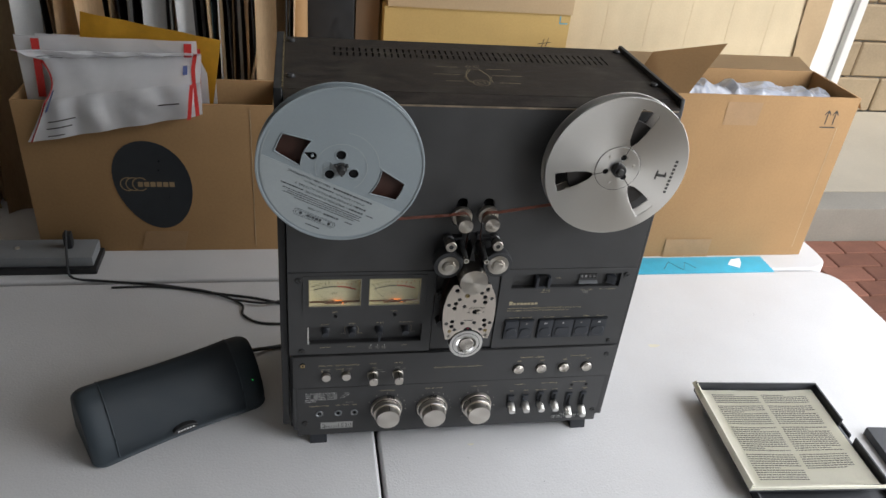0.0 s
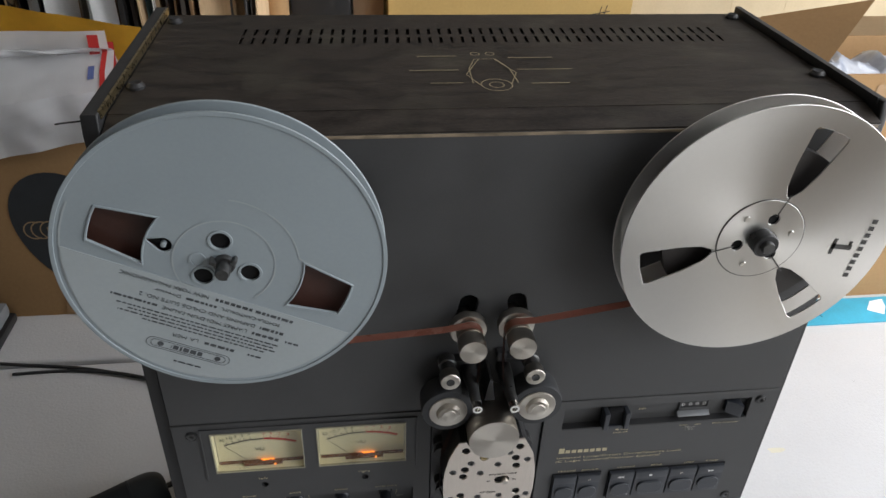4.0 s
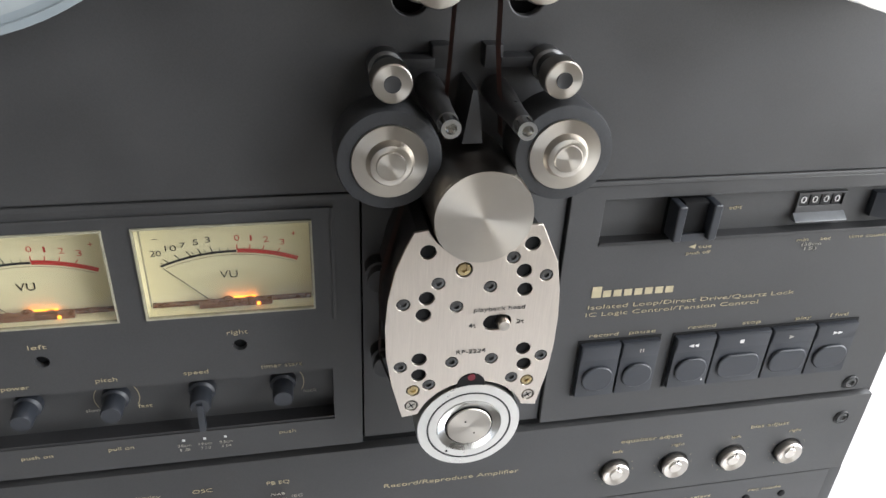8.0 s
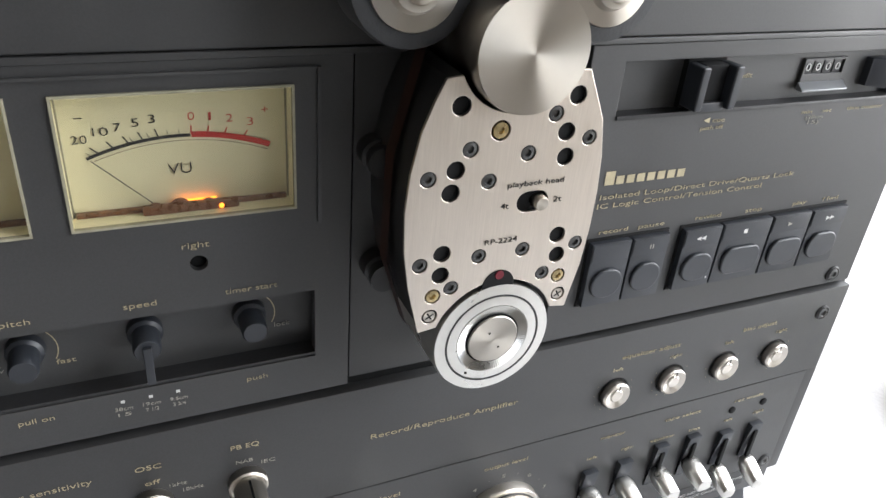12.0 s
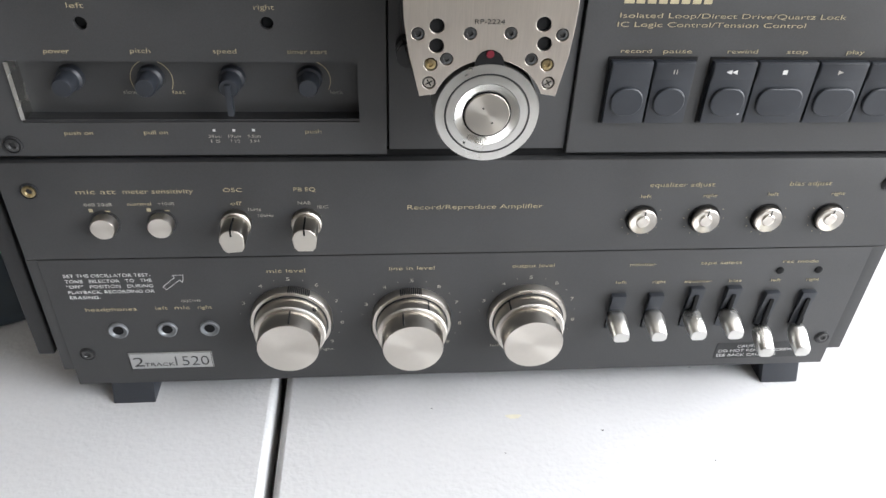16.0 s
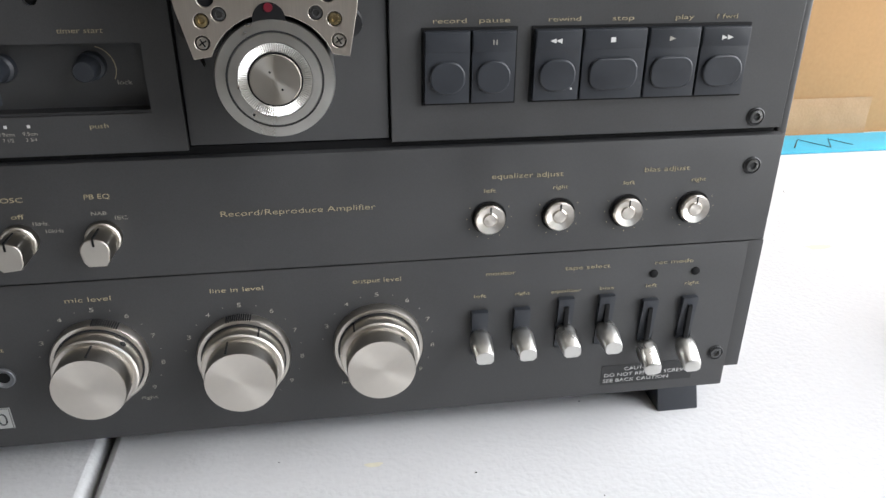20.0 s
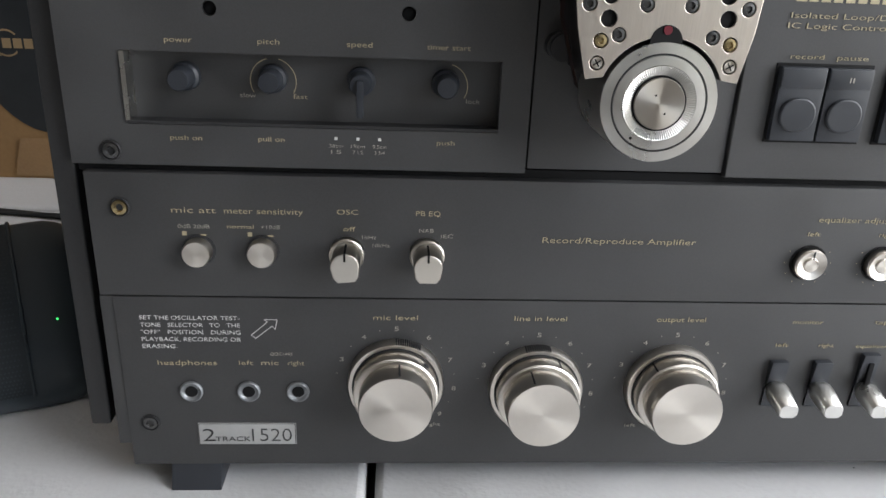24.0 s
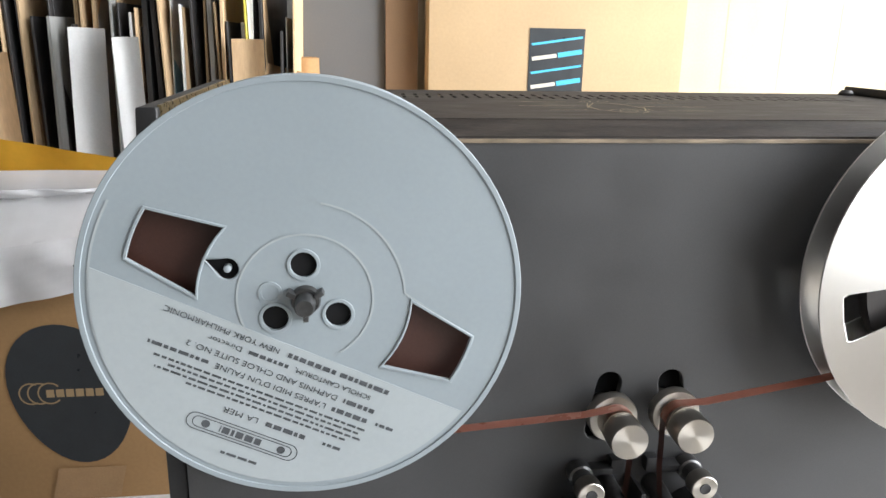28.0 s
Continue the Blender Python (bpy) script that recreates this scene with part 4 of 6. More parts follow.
upper = part("upper_panel", sheet([rect(XL, XR, 0.2775, 0.4885), slot_outline(-0.0187, 0.3465, -0.0145, 0.3705, 0.0062), slot_outline(0.0207, 0.3465, 0.0165, 0.3705, 0.0062)], -0.0005, 0.004, 0.0005), M_PANEL, deck, "plain satin black upper panel")
part("slot_backing", bm_box(-0.05, 0.05, 0.0075, 0.0095, 0.32, 0.39), M_HOLE, upper)
part("ledge", bm_box(XL, XR, -0.0012, 0.003, 0.2752, 0.2772, 0.0004), M_PANEL, deck)

MET = ((-0.1895, -0.1272), (-0.1172, -0.0543))
MZ0, MZ1 = 0.2278, 0.2668
left_p = part("meter_panel", sheet([rect(XL, -0.0365, 0.1525, 0.275)] + [rect(a, b, MZ0, MZ1) for a, b in MET] + [rect(-0.1915, -0.0485, 0.1685, 0.1960), circle(-0.1575, 0.2118, 0.0027), circle(-0.0845, 0.2124, 0.0027)], -0.0005, 0.004, 0.0, True), M_PANEL, deck, "satin black meter panel")
for x in (-0.1575, -0.0845):
    part("record_lamp", bm_lathe([(0.0026, 0.0038), (0.0026, 0.002), (0.0012, 0.0014)], 14, (x, 0, 0.212)), M_HOLE, left_p, "dark record lamp")
# a raised frame round the meters
for x0, x1, z0, z1 in ((-0.1965, -0.1955, 0.222, 0.272), (-0.0475, -0.0462, 0.222, 0.272)):
    part("frame_ridge", bm_box(x0, x1, -0.0016, -0.0004, z0, z1, 0.0003), M_PANEL, left_p)
part("frame_ridge", bm_box(-0.1955, -0.0475, -0.0016, -0.0004, 0.2712, 0.2722, 0.0003), M_PANEL, left_p)
part("recess_back", bm_box(-0.193, -0.047, 0.0072, 0.009, 0.167, 0.198), M_PANEL, left_p)
part("recess_lip", bm_box(-0.1915, -0.0485, 0.0, 0.0072, 0.1686, 0.1698), M_CASE, left_p)
part("recess_end", bm_box(-0.1914, -0.1896, -0.0012, 0.0072, 0.1700, 0.1958), M_SATIN, left_p, "bright recess end")

mid_p = part("head_panel", bm_box(-0.0355, 0.0455, 0.0012, 0.006, 0.1540, 0.2765, 0.0005), M_PANEL, deck, "recessed satin black panel behind the heads")
right_p = part("transport_panel", sheet([rect(0.0465, XR, 0.1525, 0.275), rect(0.0610, 0.2045, 0.2488, 0.2688)], -0.0005, 0.004, 0.0004), M_PANEL, deck, "satin black transport panel")
part("slot_floor", bm_box(0.060, 0.206, 0.0045, 0.007, 0.247, 0.270), M_PANEL, right_p)
part("slot_sill", bm_box(0.0610, 0.2045, -0.0014, 0.006, 0.2478, 0.2494, 0.0003), M_CASE, right_p)
part("shadow_gap", bm_box(XL + 0.001, XR - 0.001, 0.003, 0.006, 0.1490, 0.1530), M_HOLE, deck)
amp_u = part("amplifier_panel", bm_box(XL + 0.004, XR + 0.002, -0.0018, 0.004, 0.0968, 0.1495, 0.0007), M_PANEL, deck, "satin black amplifier panel")
amp_l = part("amplifier_panel", bm_box(XL + 0.009, XR - 0.005, -0.0018, 0.004, 0.0120, 0.0962, 0.0007), M_PANEL, deck, "satin black amplifier panel with level knobs")
part("panel_wing", bm_box(XR - 0.0055, XR + 0.003, -0.0012, 0.004, 0.0230, 0.0962, 0.0005), M_PANEL, deck)
part("panel_wing", bm_box(XL + 0.0035, XL + 0.0095, -0.0012, 0.004, 0.0230, 0.0962, 0.0005), M_PANEL, deck)
YA = -0.0018

for x0, x1 in ((-0.1885, -0.1660), (0.1838, 0.2060)):
    bm = bm_box(x0, x1, -0.0055, 0.040, 0.0, 0.0135, 0.0008)
    for v in bm.verts:
        if v.co.y < 0.0 and v.co.z > 0.006:
            v.co.y += 0.0045
    part("foot", bm, M_BUTTON, deck, "small black wedge foot")
    part("rear_foot", bm_box(x0, x1, 0.19, 0.225, 0.0, 0.017), M_BLACK, deck)

# panel screws
def panel_screw(x, z, y, r=0.0042, tone=M_DARKMETAL):
    s = part("panel_screw", bm_lathe([(r, 0.0), (r, -0.0006), (r * 0.86, -0.0009), (r * 0.8, -0.0003)], 20, (x, y, z)), M_BLACK, deck)
    part("screw_head", bm_lathe([(r * 0.74, 0.0), (r * 0.7, -0.0010), (r * 0.42, -0.0012), (r * 0.3, -0.0002)], 6 * 3, (x, y, z)), tone, s, "hexagon socket screw head")


for x, z, y in ((-0.2015, 0.2665, -0.0005), (0.2115, 0.2665, -0.0005), (-0.1985, 0.158, -0.0005), (0.2105, 0.158, -0.0005), (-0.1975, 0.1353, YA), (0.2125, 0.1353, YA), (-0.1955, 0.0345, YA), (0.2125, 0.0325, YA)):
    panel_screw(x, z, y, tone=M_BRASS if (x, z) == (-0.1975, 0.1353) else M_DARKMETAL)


# meters
def meter(x0, x1):
    w, h = x1 - x0, MZ1 - MZ0
    t = part("meter", sheet([rect(x0 - 0.0002, x1 + 0.0002, MZ0 - 0.0002, MZ1 + 0.0002), rect(x0 + 0.0005, x1 - 0.0005, MZ0 + 0.0005, MZ1 - 0.0005)], -0.0013, 0.0004), M_METEREDGE, deck, "lit cream level meter behind a clear cover")
    px = lambda u: x0 + u * w
    pz = lambda v: MZ1 - v * h
    yf = 0.0082
    part("dial", bm_box(x0 - 0.001, x1 + 0.001, yf, yf + 0.001, MZ0 - 0.001, MZ1 + 0.001), M_METERFACE, t, "cream dial card")
    for bx0, bx1, bz0, bz1 in ((x0 - 0.0006, x0 + 0.0003, MZ0, MZ1), (x1 - 0.0003, x1 + 0.0006, MZ0, MZ1), (x0, x1, MZ1 - 0.0003, MZ1 + 0.0006), (x0, x1, MZ0 - 0.0006, MZ0 + 0.0003)):
        part("inner_wall", bm_box(bx0, bx1, 0.0005, yf, bz0, bz1), M_METERFACE, t)
    # darker strips painted in as the shadow line where the card meets its clear case
    for bx0, bx1, bz0, bz1 in ((x0 + 0.0003, x0 + 0.0008, MZ0 + 0.0003, MZ1 - 0.0003), (x1 - 0.0008, x1 - 0.0003, MZ0 + 0.0003, MZ1 - 0.0003), (x0 + 0.0008, x1 - 0.0008, MZ1 - 0.0007, MZ1 - 0.0003)):
        part("case_edge", bm_box(bx0, bx1, yf - 0.0008, yf - 0.0002, bz0, bz1), M_METEREDGE, t)
    yp = yf - 0.0003
    # the scale lies on a flat arc; its ticks fan out from a nearer centre
    R = 0.0666
    cx, cz = px(0.505), pz(0.423) - R
    fx, fz = px(0.54), pz(0.423) - 0.026

    def on_arc(u, out=0.0):
        x = px(u)
        return x, cz + math.sqrt((R + out) ** 2 - (x - cx) ** 2)

    def steps(u0, u1, out, n=24):
        return [on_arc(u0 + (u1 - u0) * k / n, out) for k in range(n + 1)]

    line_strip(steps(0.10, 0.548, 0.0004), 0.0010, yp, M_BLACKPRINT, t, "scale_black")
    line_strip(steps(0.553, 0.91, 0.0006), 0.0018, yp, M_REDPRINT, t, "scale_red")
    line_strip(steps(0.13, 0.90, -0.0011), 0.00016, yp, M_BLACKPRINT, t, "scale_line")

    def tick(u, length, width, material):
        x, z = on_arc(u, 0.0007)
        d = Vector((x - fx, z - fz)).normalized()
        stroke_marks([(x, z, x + d.x * length, z + d.y * length)], width, yp, material, t, "tick")

    for u, word, nu, nv in ((0.15, "20", 0.082, 0.39), (0.215, "10", 0.172, 0.34), (0.281, "7", 0.242, 0.315), (0.342, "5", 0.318, 0.288), (0.409, "3", 0.388, 0.268), (0.553, "0", 0.558, 0.265), (0.624, "1", 0.640, 0.275), (0.699, "2", 0.728, 0.298), (0.785, "3", 0.822, 0.335)):
        m = M_REDPRINT if u > 0.5 else M_BLACKPRINT
        tick(u, 0.0026, 0.0004, m)
        ww = 0.0040 if len(word) == 2 else 0.0007 if word == "1" else 0.0019
        lettering(word, px(nu) - ww / 2, px(nu) + ww / 2, pz(nv) - 0.0013, 0.0026, m, t, yp, "numeral")
    for u in (0.12, 0.30, 0.371, 0.453, 0.501):
        tick(u, 0.0017, 0.0002, M_BLACKPRINT)
    lettering("VU", px(0.488) - 0.0033, px(0.488) + 0.0033, pz(0.67) - 0.0018, 0.0036, M_BLACKPRINT, t, yp)
    stroke_marks([(px(0.075), pz(0.235), px(0.108), pz(0.235))], 0.0003, yp, M_BLACKPRINT, t, "sign")
    stroke_marks([(px(0.878), pz(0.25), px(0.908), pz(0.25)), (px(0.893), pz(0.227), px(0.893), pz(0.273))], 0.0003, yp, M_REDPRINT, t, "sign")
    tip = on_arc(0.115, -0.0002)
    part("needle", bm_tube([(px(0.37), yf - 0.0020, pz(0.95)), (tip[0], yf - 0.0012, tip[1])], 0.00015, 6), M_BLACK, t, "thin black needle")
    part("mechanism", bm_box(px(0.02), px(0.98), yf - 0.0020, yf, MZ0 + 0.0003, MZ0 + 0.0016, 0.0002), M_COIL, t, "amber lower strip")
    part("mechanism", bm_box(px(0.30), px(0.74), yf - 0.0050, yf - 0.0022, MZ0 + 0.0004, MZ0 + 0.0030, 0.0008), M_COIL, t, "amber moving-coil block")
    for u, z, hw in ((0.36, 0.0024, 0.0022), (0.47, 0.0030, 0.0030), (0.60, 0.0028, 0.0022), (0.67, 0.0022, 0.0010)):
        part("coil_lug", bm_lathe([(hw, 0.0), (hw * 0.9, -0.0012), (hw * 0.5, -0.0018)], 16, (px(u), yf - 0.0022, MZ0 + 0.0012)), M_COIL, t)
    part("lamp", bm_box(px(0.45), px(0.64), yf - 0.0018, yf - 0.0012, MZ0 + 0.0019, MZ0 + 0.0030, 0.0002), M_LAMP, t, "orange glowing lamp")
    part("lamp", bm_lathe([(0.0008, 0.0), (0.0006, -0.0005)], 12, (px(0.655), yf - 0.0050, MZ0 + 0.0015)), M_LAMP, t, "small orange lamp")
    pane = part("pane", bm_box(x0 + 0.0006, x1 - 0.0006, -0.0008, -0.0004, MZ0 + 0.0006, MZ1 - 0.0006), M_PANE, t, "clear meter window")
    pane.visible_shadow = False


meter(*MET[0])
meter(*MET[1])

# small knobs in the recess
def small_knob(x, z, lever=False):
    k = part("small_knob", bm_lathe([(0.0056, 0.0071), (0.0054, 0.0040), (0.0044, 0.0030), (0.0042, -0.0045), (0.0037, -0.0054)], 28, (x, 0, z)), M_BUTTON, deck, "small black knob")
    if lever:
        part("lever", bm_box(x - 0.0013, x + 0.0013, -0.0068, -0.0030, z - 0.012, z + 0.002, 0.0005), M_BUTTON, k)
    return k


for i, x in enumerate((-0.1695, -0.1365, -0.1025, -0.0695)):
    small_knob(x, 0.1862, i == 2)
for x in (-0.1365, -0.0695):
    line_strip(arc(x, 0.1850, 0.0088, -30, 75, 12), 0.0003, 0.0069, M_GOLD, left_p, "arc_print")
line_strip(arc(-0.1365, 0.1850, 0.0088, 105, 210, 12), 0.0003, 0.0069, M_GOLD, left_p, "arc_print")

# head block
def plate_outline(g=0.0):
    cxt, czt, rt = 0.0012, 0.2848, 0.0188
    cxb, czb, rb = 0.0030, 0.1876, 0.0226
    top = arc(cxt, czt, rt, 203, 337, 24)
    right = [(0.0240 + g, 0.2775 + g * 0.4), (0.0270 + g, 0.271), (0.0312 + g, 0.262), (0.0334 + g, 0.250), (0.0343 + g, 0.238), (0.0342 + g, 0.225), (0.0331 + g, 0.212), (0.0298 + g, 0.1952 - g * 0.4)]
    bottom = arc(cxb, czb, rb, 22, 158, 24)
    left = [(-0.0241 - g, 0.1952 - g * 0.4), (-0.0283 - g, 0.212), (-0.0303 - g, 0.225), (-0.0308 - g, 0.238), (-0.0298 - g, 0.250), (-0.0273 - g, 0.262), (-0.0238 - g, 0.271), (-0.0210 - g, 0.2768 + g * 0.4)]
    return top + right + bottom + left


YP = -0.0325
holes = [(-0.016, 0.269), (0.021, 0.270), (-0.016, 0.250), (-0.017, 0.243), (0.019, 0.259), (0.020, 0.251), (-0.018, 0.223), (-0.018, 0.2155), (0.022, 0.224), (0.023, 0.2165)]
hexes = [(0.0145, 0.2648), (-0.012, 0.256), (0.007, 0.2532), (-0.0243, 0.248), (-0.005, 0.2455), (0.0275, 0.2565), (-0.0250, 0.220), (-0.0055, 0.2203), (0.0098, 0.2205), (0.0295, 0.220), (-0.0140, 0.2103), (0.0186, 0.2103)]
brass = [(-0.003, 0.2610), (-0.020, 0.2082), (0.0250, 0.2082)]
cross = [(-0.0205, 0.2008), (0.0262, 0.2008)]
cut = [circle(x, z, 0.00285) for x, z in holes] + [circle(x, z, 0.0025) for x, z in hexes] + [circle(x, z, 0.0031) for x, z in brass[:1]] + [circle(x, z, 0.0026) for x, z in brass[1:] + cross]
cut += [slot_outline(0.0088, 0.2372, 0.0128, 0.2372, 0.0034)]
head = part("head_block", sheet([plate_outline(-0.0012)], YP + 0.0016, 0.0012, 0.0), M_BLACK, deck, "black head housing")
plate = part("face_plate", sheet([plate_outline()] + cut, YP, YP + 0.0012, 0.0002), M_PLATE, head, "brushed silver plate full of screw holes")
part("head_backing", sheet([plate_outline(-0.001)], YP + 0.00125, YP + 0.0015), M_HOLE, head)
for x, z in hexes:
    part("screw", bm_lathe([(0.0022, 0), (0.0021, -0.0009), (0.0012, -0.0010), (0.0010, -0.0002)], 18, (x, YP + 0.0012, z)), M_DARKMETAL, head)
for x, z in brass:
    part("screw", bm_lathe([(0.0027 if z > 0.25 else 0.0023, 0), (0.0024 if z > 0.25 else 0.0021, -0.0011), (0.0011, -0.0012), (0.0008, -0.0004)], 18, (x, YP + 0.0012, z)), M_BRASS, head, "brass screw")
for x, z in cross:
    s = part("screw", bm_lathe([(0.0023, 0), (0.0020, -0.0011)], 18, (x, YP + 0.0012, z)), M_STEEL, head, "bright cross-slotted screw")
    stroke_marks([(x - 0.0013, z - 0.0008, x + 0.0013, z + 0.0008), (x + 0.0008, z - 0.0013, x - 0.0008, z + 0.0013)], 0.0005, YP + 0.00005, M_HOLE, s, "slot")
part("head_switch", bm_lathe([(0.0024, 0.0012), (0.0024, -0.0022), (0.0020, -0.0028)], 20, (0.0128, YP, 0.2372)), M_STEEL, head, "small steel switch pin")
part("red_window", bm_lathe([(0.0017, 0.0008), (0.0015, -0.0004)], 20, (0.0026, YP - 0.0001, 0.2124)), M_LED, head, "dim red window")
part("window_rim", sheet([arc(0.0026, 0.2085, 0.0056, 0, 180, 20) + [(-0.0030, 0.2060), (0.0082, 0.2060)]], YP - 0.0002, YP + 0.0002), M_HOLE, head)
lettering("playback head", 0.0015, 0.0208, 0.2427, 0.0019, M_BLACKPRINT, plate, YP - 0.0002)
lettering("4t", 0.0000, 0.0026, 0.2358, 0.0020, M_BLACKPRINT, plate, YP - 0.0002)
lettering("2t", 0.0182, 0.0210, 0.2362, 0.0020, M_BLACKPRINT, plate, YP - 0.0002)
lettering("RP-2224", -0.0040, 0.0072, 0.2240, 0.0019, M_BLACKPRINT, plate, YP - 0.0002)
# side rollers that show behind the plate
for x, z in ((-0.0295, 0.2445), (-0.0275, 0.203), (0.032, 0.2445), (0.0305, 0.203)):
    part("guide_roller", bm_lathe([(0.0052, 0), (0.0052, -0.006), (0.0042, -0.0065), (0.0042, -0.0095), (0.0052, -0.010), (0.0050, -0.012)], 24, (x, 0.001, z)), M_BLACK, deck, "dark guide roller beside the head block")

cap = part("capstan_cap", bm_lathe([(0.0171, 0.0), (0.0171, -0.0385), (0.0168, -0.0397)], 72, (0.0012, 0.0012, 0.2842)), M_STEEL, deck, "turned steel capstan cover")
wh = part("idler_wheel", bm_lathe([(0.0212, 0.0), (0.0212, -0.0315), (0.0208, -0.0328), (0.0170, -0.0330), (0.0167, -0.0320), (0.0164, -0.0330), (0.0136, -0.0332), (0.0132, -0.0332), (0.0131, -0.0312)], 96, (0.0030, 0, 0.1876), ()), M_SATIN, deck, "round steel idler with a knurled ring")
bk = bmesh.new()
rows = []
for r, y, dip in ((0.0131, -0.0326, 0.0), (0.0130, -0.0334, 0.0), (0.0125, -0.0334, 0.00035), (0.0100, -0.0329, 0.00035), (0.0096, -0.0326, 0.0)):
    rows.append([bk.verts.new((0.0030 + r * math.cos(2 * math.pi * i / 192), y + (dip if i % 2 else 0.0), 0.1876 + r * math.sin(2 * math.pi * i / 192))) for i in range(192)])
for a, b in zip(rows, rows[1:]):
    for i in range(192):
        bk.faces.new((a[i], a[(i + 1) % 192], b[(i + 1) % 192], b[i]))
bmesh.ops.recalc_face_normals(bk, faces=bk.faces)
part("knurled_ring", bk, M_SATIN, wh, "knurled bright conical ring")
part("gap_ring", sheet([circle(0.0030, 0.1876, 0.0172, 72), circle(0.0030, 0.1876, 0.0166, 72)], -0.0331, -0.0326), M_BLACK, wh, "thin dark groove")
part("gap_ring", sheet([circle(0.0030, 0.1876, 0.0097, 60), circle(0.0030, 0.1876, 0.0088, 60)], -0.0330, -0.0324), M_HOLE, wh, "dark gap round the centre disc")
disc = part("centre_disc", bm_lathe([(0.0091, -0.031), (0.0091, -0.0333), (0.0088, -0.0337)], 60, (0.0030, 0, 0.1876)), M_STEEL, wh)
for dx, dz in ((-0.0017, 0.0029), (0.0022, -0.0034)):
    part("pin_hole", bm_lathe([(0.00042, 0), (0.0004, -0.0001)], 10, (0.0030 + dx, -0.0337, 0.1876 + dz)), M_HOLE, disc)
for a in (235,):
    part("rim_hole", bm_lathe([(0.0005, 0), (0.0005, -0.0001)], 10, (0.0030 + 0.0151 * math.cos(radians(a)), -0.0331, 0.1876 + 0.0151 * math.sin(radians(a)))), M_HOLE, wh)


def pinch_roller(x, z):
    t = part("pinch_roller", bm_lathe([(0.0160, -0.008), (0.0175, -0.010), (0.0177, -0.0240), (0.0171, -0.0258), (0.0145, -0.0262)], 56, (x, 0.0015, z)), M_RUBBER, deck, "black rubber pinch roller")
    part("roller_cap", bm_lathe([(0.0128, -0.023), (0.0128, -0.0268), (0.0125, -0.0273), (0.0080, -0.0276), (0.0068, -0.0300), (0.0054, -0.0304)], 56, (x, 0.0018, z)), M_STEEL, t, "stepped steel cap")
    part("cap_button", bm_lathe([(0.0050, -0.029), (0.0050, -0.0306), (0.0047, -0.0310)], 40, (x, 0.0018, z)), M_STEEL, t, "turned centre button")


pinch_roller(-0.0284, 0.2996)
pinch_roller(0.0314, 0.2998)


def small_roller(x, z):
    t = part("guide_roller", bm_lathe([(0.0060, -0.002), (0.0060, -0.0085), (0.0050, -0.0092), (0.0050, -0.0165)], 36, (x, 0, z)), M_DARKMETAL, deck, "small steel guide roller")
    part("roller_cap", bm_lathe([(0.0064, -0.0165), (0.0066, -0.0172), (0.0064, -0.0240), (0.0060, -0.0244)], 36, (x, 0, z)), M_STEEL, t, "turned steel cap")
    part("hex_socket", bm_lathe([(0.0029, -0.0240), (0.0027, -0.0248), (0.0013, -0.0245)], 18, (x, 0, z)), M_BLACK, t)


small_roller(-0.0276, 0.3252)
small_roller(0.0282, 0.3254)
for s in (-1, 1):
    part("roller_bracket", bm_box(s * 0.0090 - 0.0032, s * 0.0090 + 0.0032, -0.0070, 0.0, 0.3245, 0.3325, 0.0012), M_BLACK, deck)
    part("roller_arm", bm_box(s * 0.0172 - 0.006, s * 0.0172 + 0.006, -0.0080, 0.0, 0.3250, 0.3285, 0.001), M_BLACK, deck)
part("centre_wedge", sheet([[(-0.0035, 0.303), (0.0035, 0.303), (0.0008, 0.3215), (-0.0008, 0.3215)]], -0.020, 0.0), M_BLACK, deck)


def guide_pin(x, z):
    t = part("tape_guide", bm_lathe([(0.0050, 0.0), (0.0048, -0.012), (0.0036, -0.026), (0.0034, -0.036)], 24, (x, 0, z)), M_DARKMETAL, deck, "tapered tape guide")
    part("guide_tip", bm_lathe([(0.0031, -0.035), (0.0031, -0.0415), (0.0018, -0.0415), (0.0016, -0.038)], 24, (x, 0, z)), M_CHROME, t, "hollow bright tip")


guide_pin(-0.0122, 0.3168)
guide_pin(0.0118, 0.3153)


def tension_roller(x, z):
    t = part("tension_roller", bm_lathe([(0.0040, 0.006), (0.0040, -0.008), (0.0118, -0.0085), (0.0120, -0.0125), (0.0114, -0.0140), (0.0082, -0.0145), (0.0082, -0.0225)], 48, (x, 0, z)), M_STEEL, deck, "steel tension arm roller")
    part("roller_cap", bm_lathe([(0.0076, -0.0222), (0.0086, -0.0240), (0.0088, -0.0340), (0.0084, -0.0350)], 48, (x, 0, z)), M_STEEL, t, "brushed steel cap")


tension_roller(-0.0160, 0.3588)
tension_roller(0.0146, 0.3600)

# cue slider, counter and reset in the slot
cue = part("cue_slider", bm_box(0.0905, 0.1085, 0.0020, 0.006, 0.2494, 0.2684, 0.0006), M_HOLE, deck, "black cue slider")
part("slider_block", bm_box(0.0942, 0.1050, -0.0034, 0.0020, 0.2500, 0.2672, 0.0008), M_HOLE, cue, "matt black middle")
part("slider_floor", bm_box(0.0940, 0.1052, -0.0050, -0.0034, 0.2500, 0.2535, 0.0006), M_BUTTON, cue)
for x in (0.0905, 0.1060):
    part("grip", bm_box(x - 0.0006, x + 0.0032, -0.0072, 0.0018, 0.2510, 0.2672, 0.0012, 3), M_BUTTON, cue, "smooth dark grip")
cnt = part("tape_counter", sheet([rect(0.1506, 0.1736, 0.2555, 0.2656), rect(0.1516, 0.1726, 0.2592, 0.2646)], 0.0030, 0.0062, 0.0002), M_PANEL, deck, "four-digit tape counter")
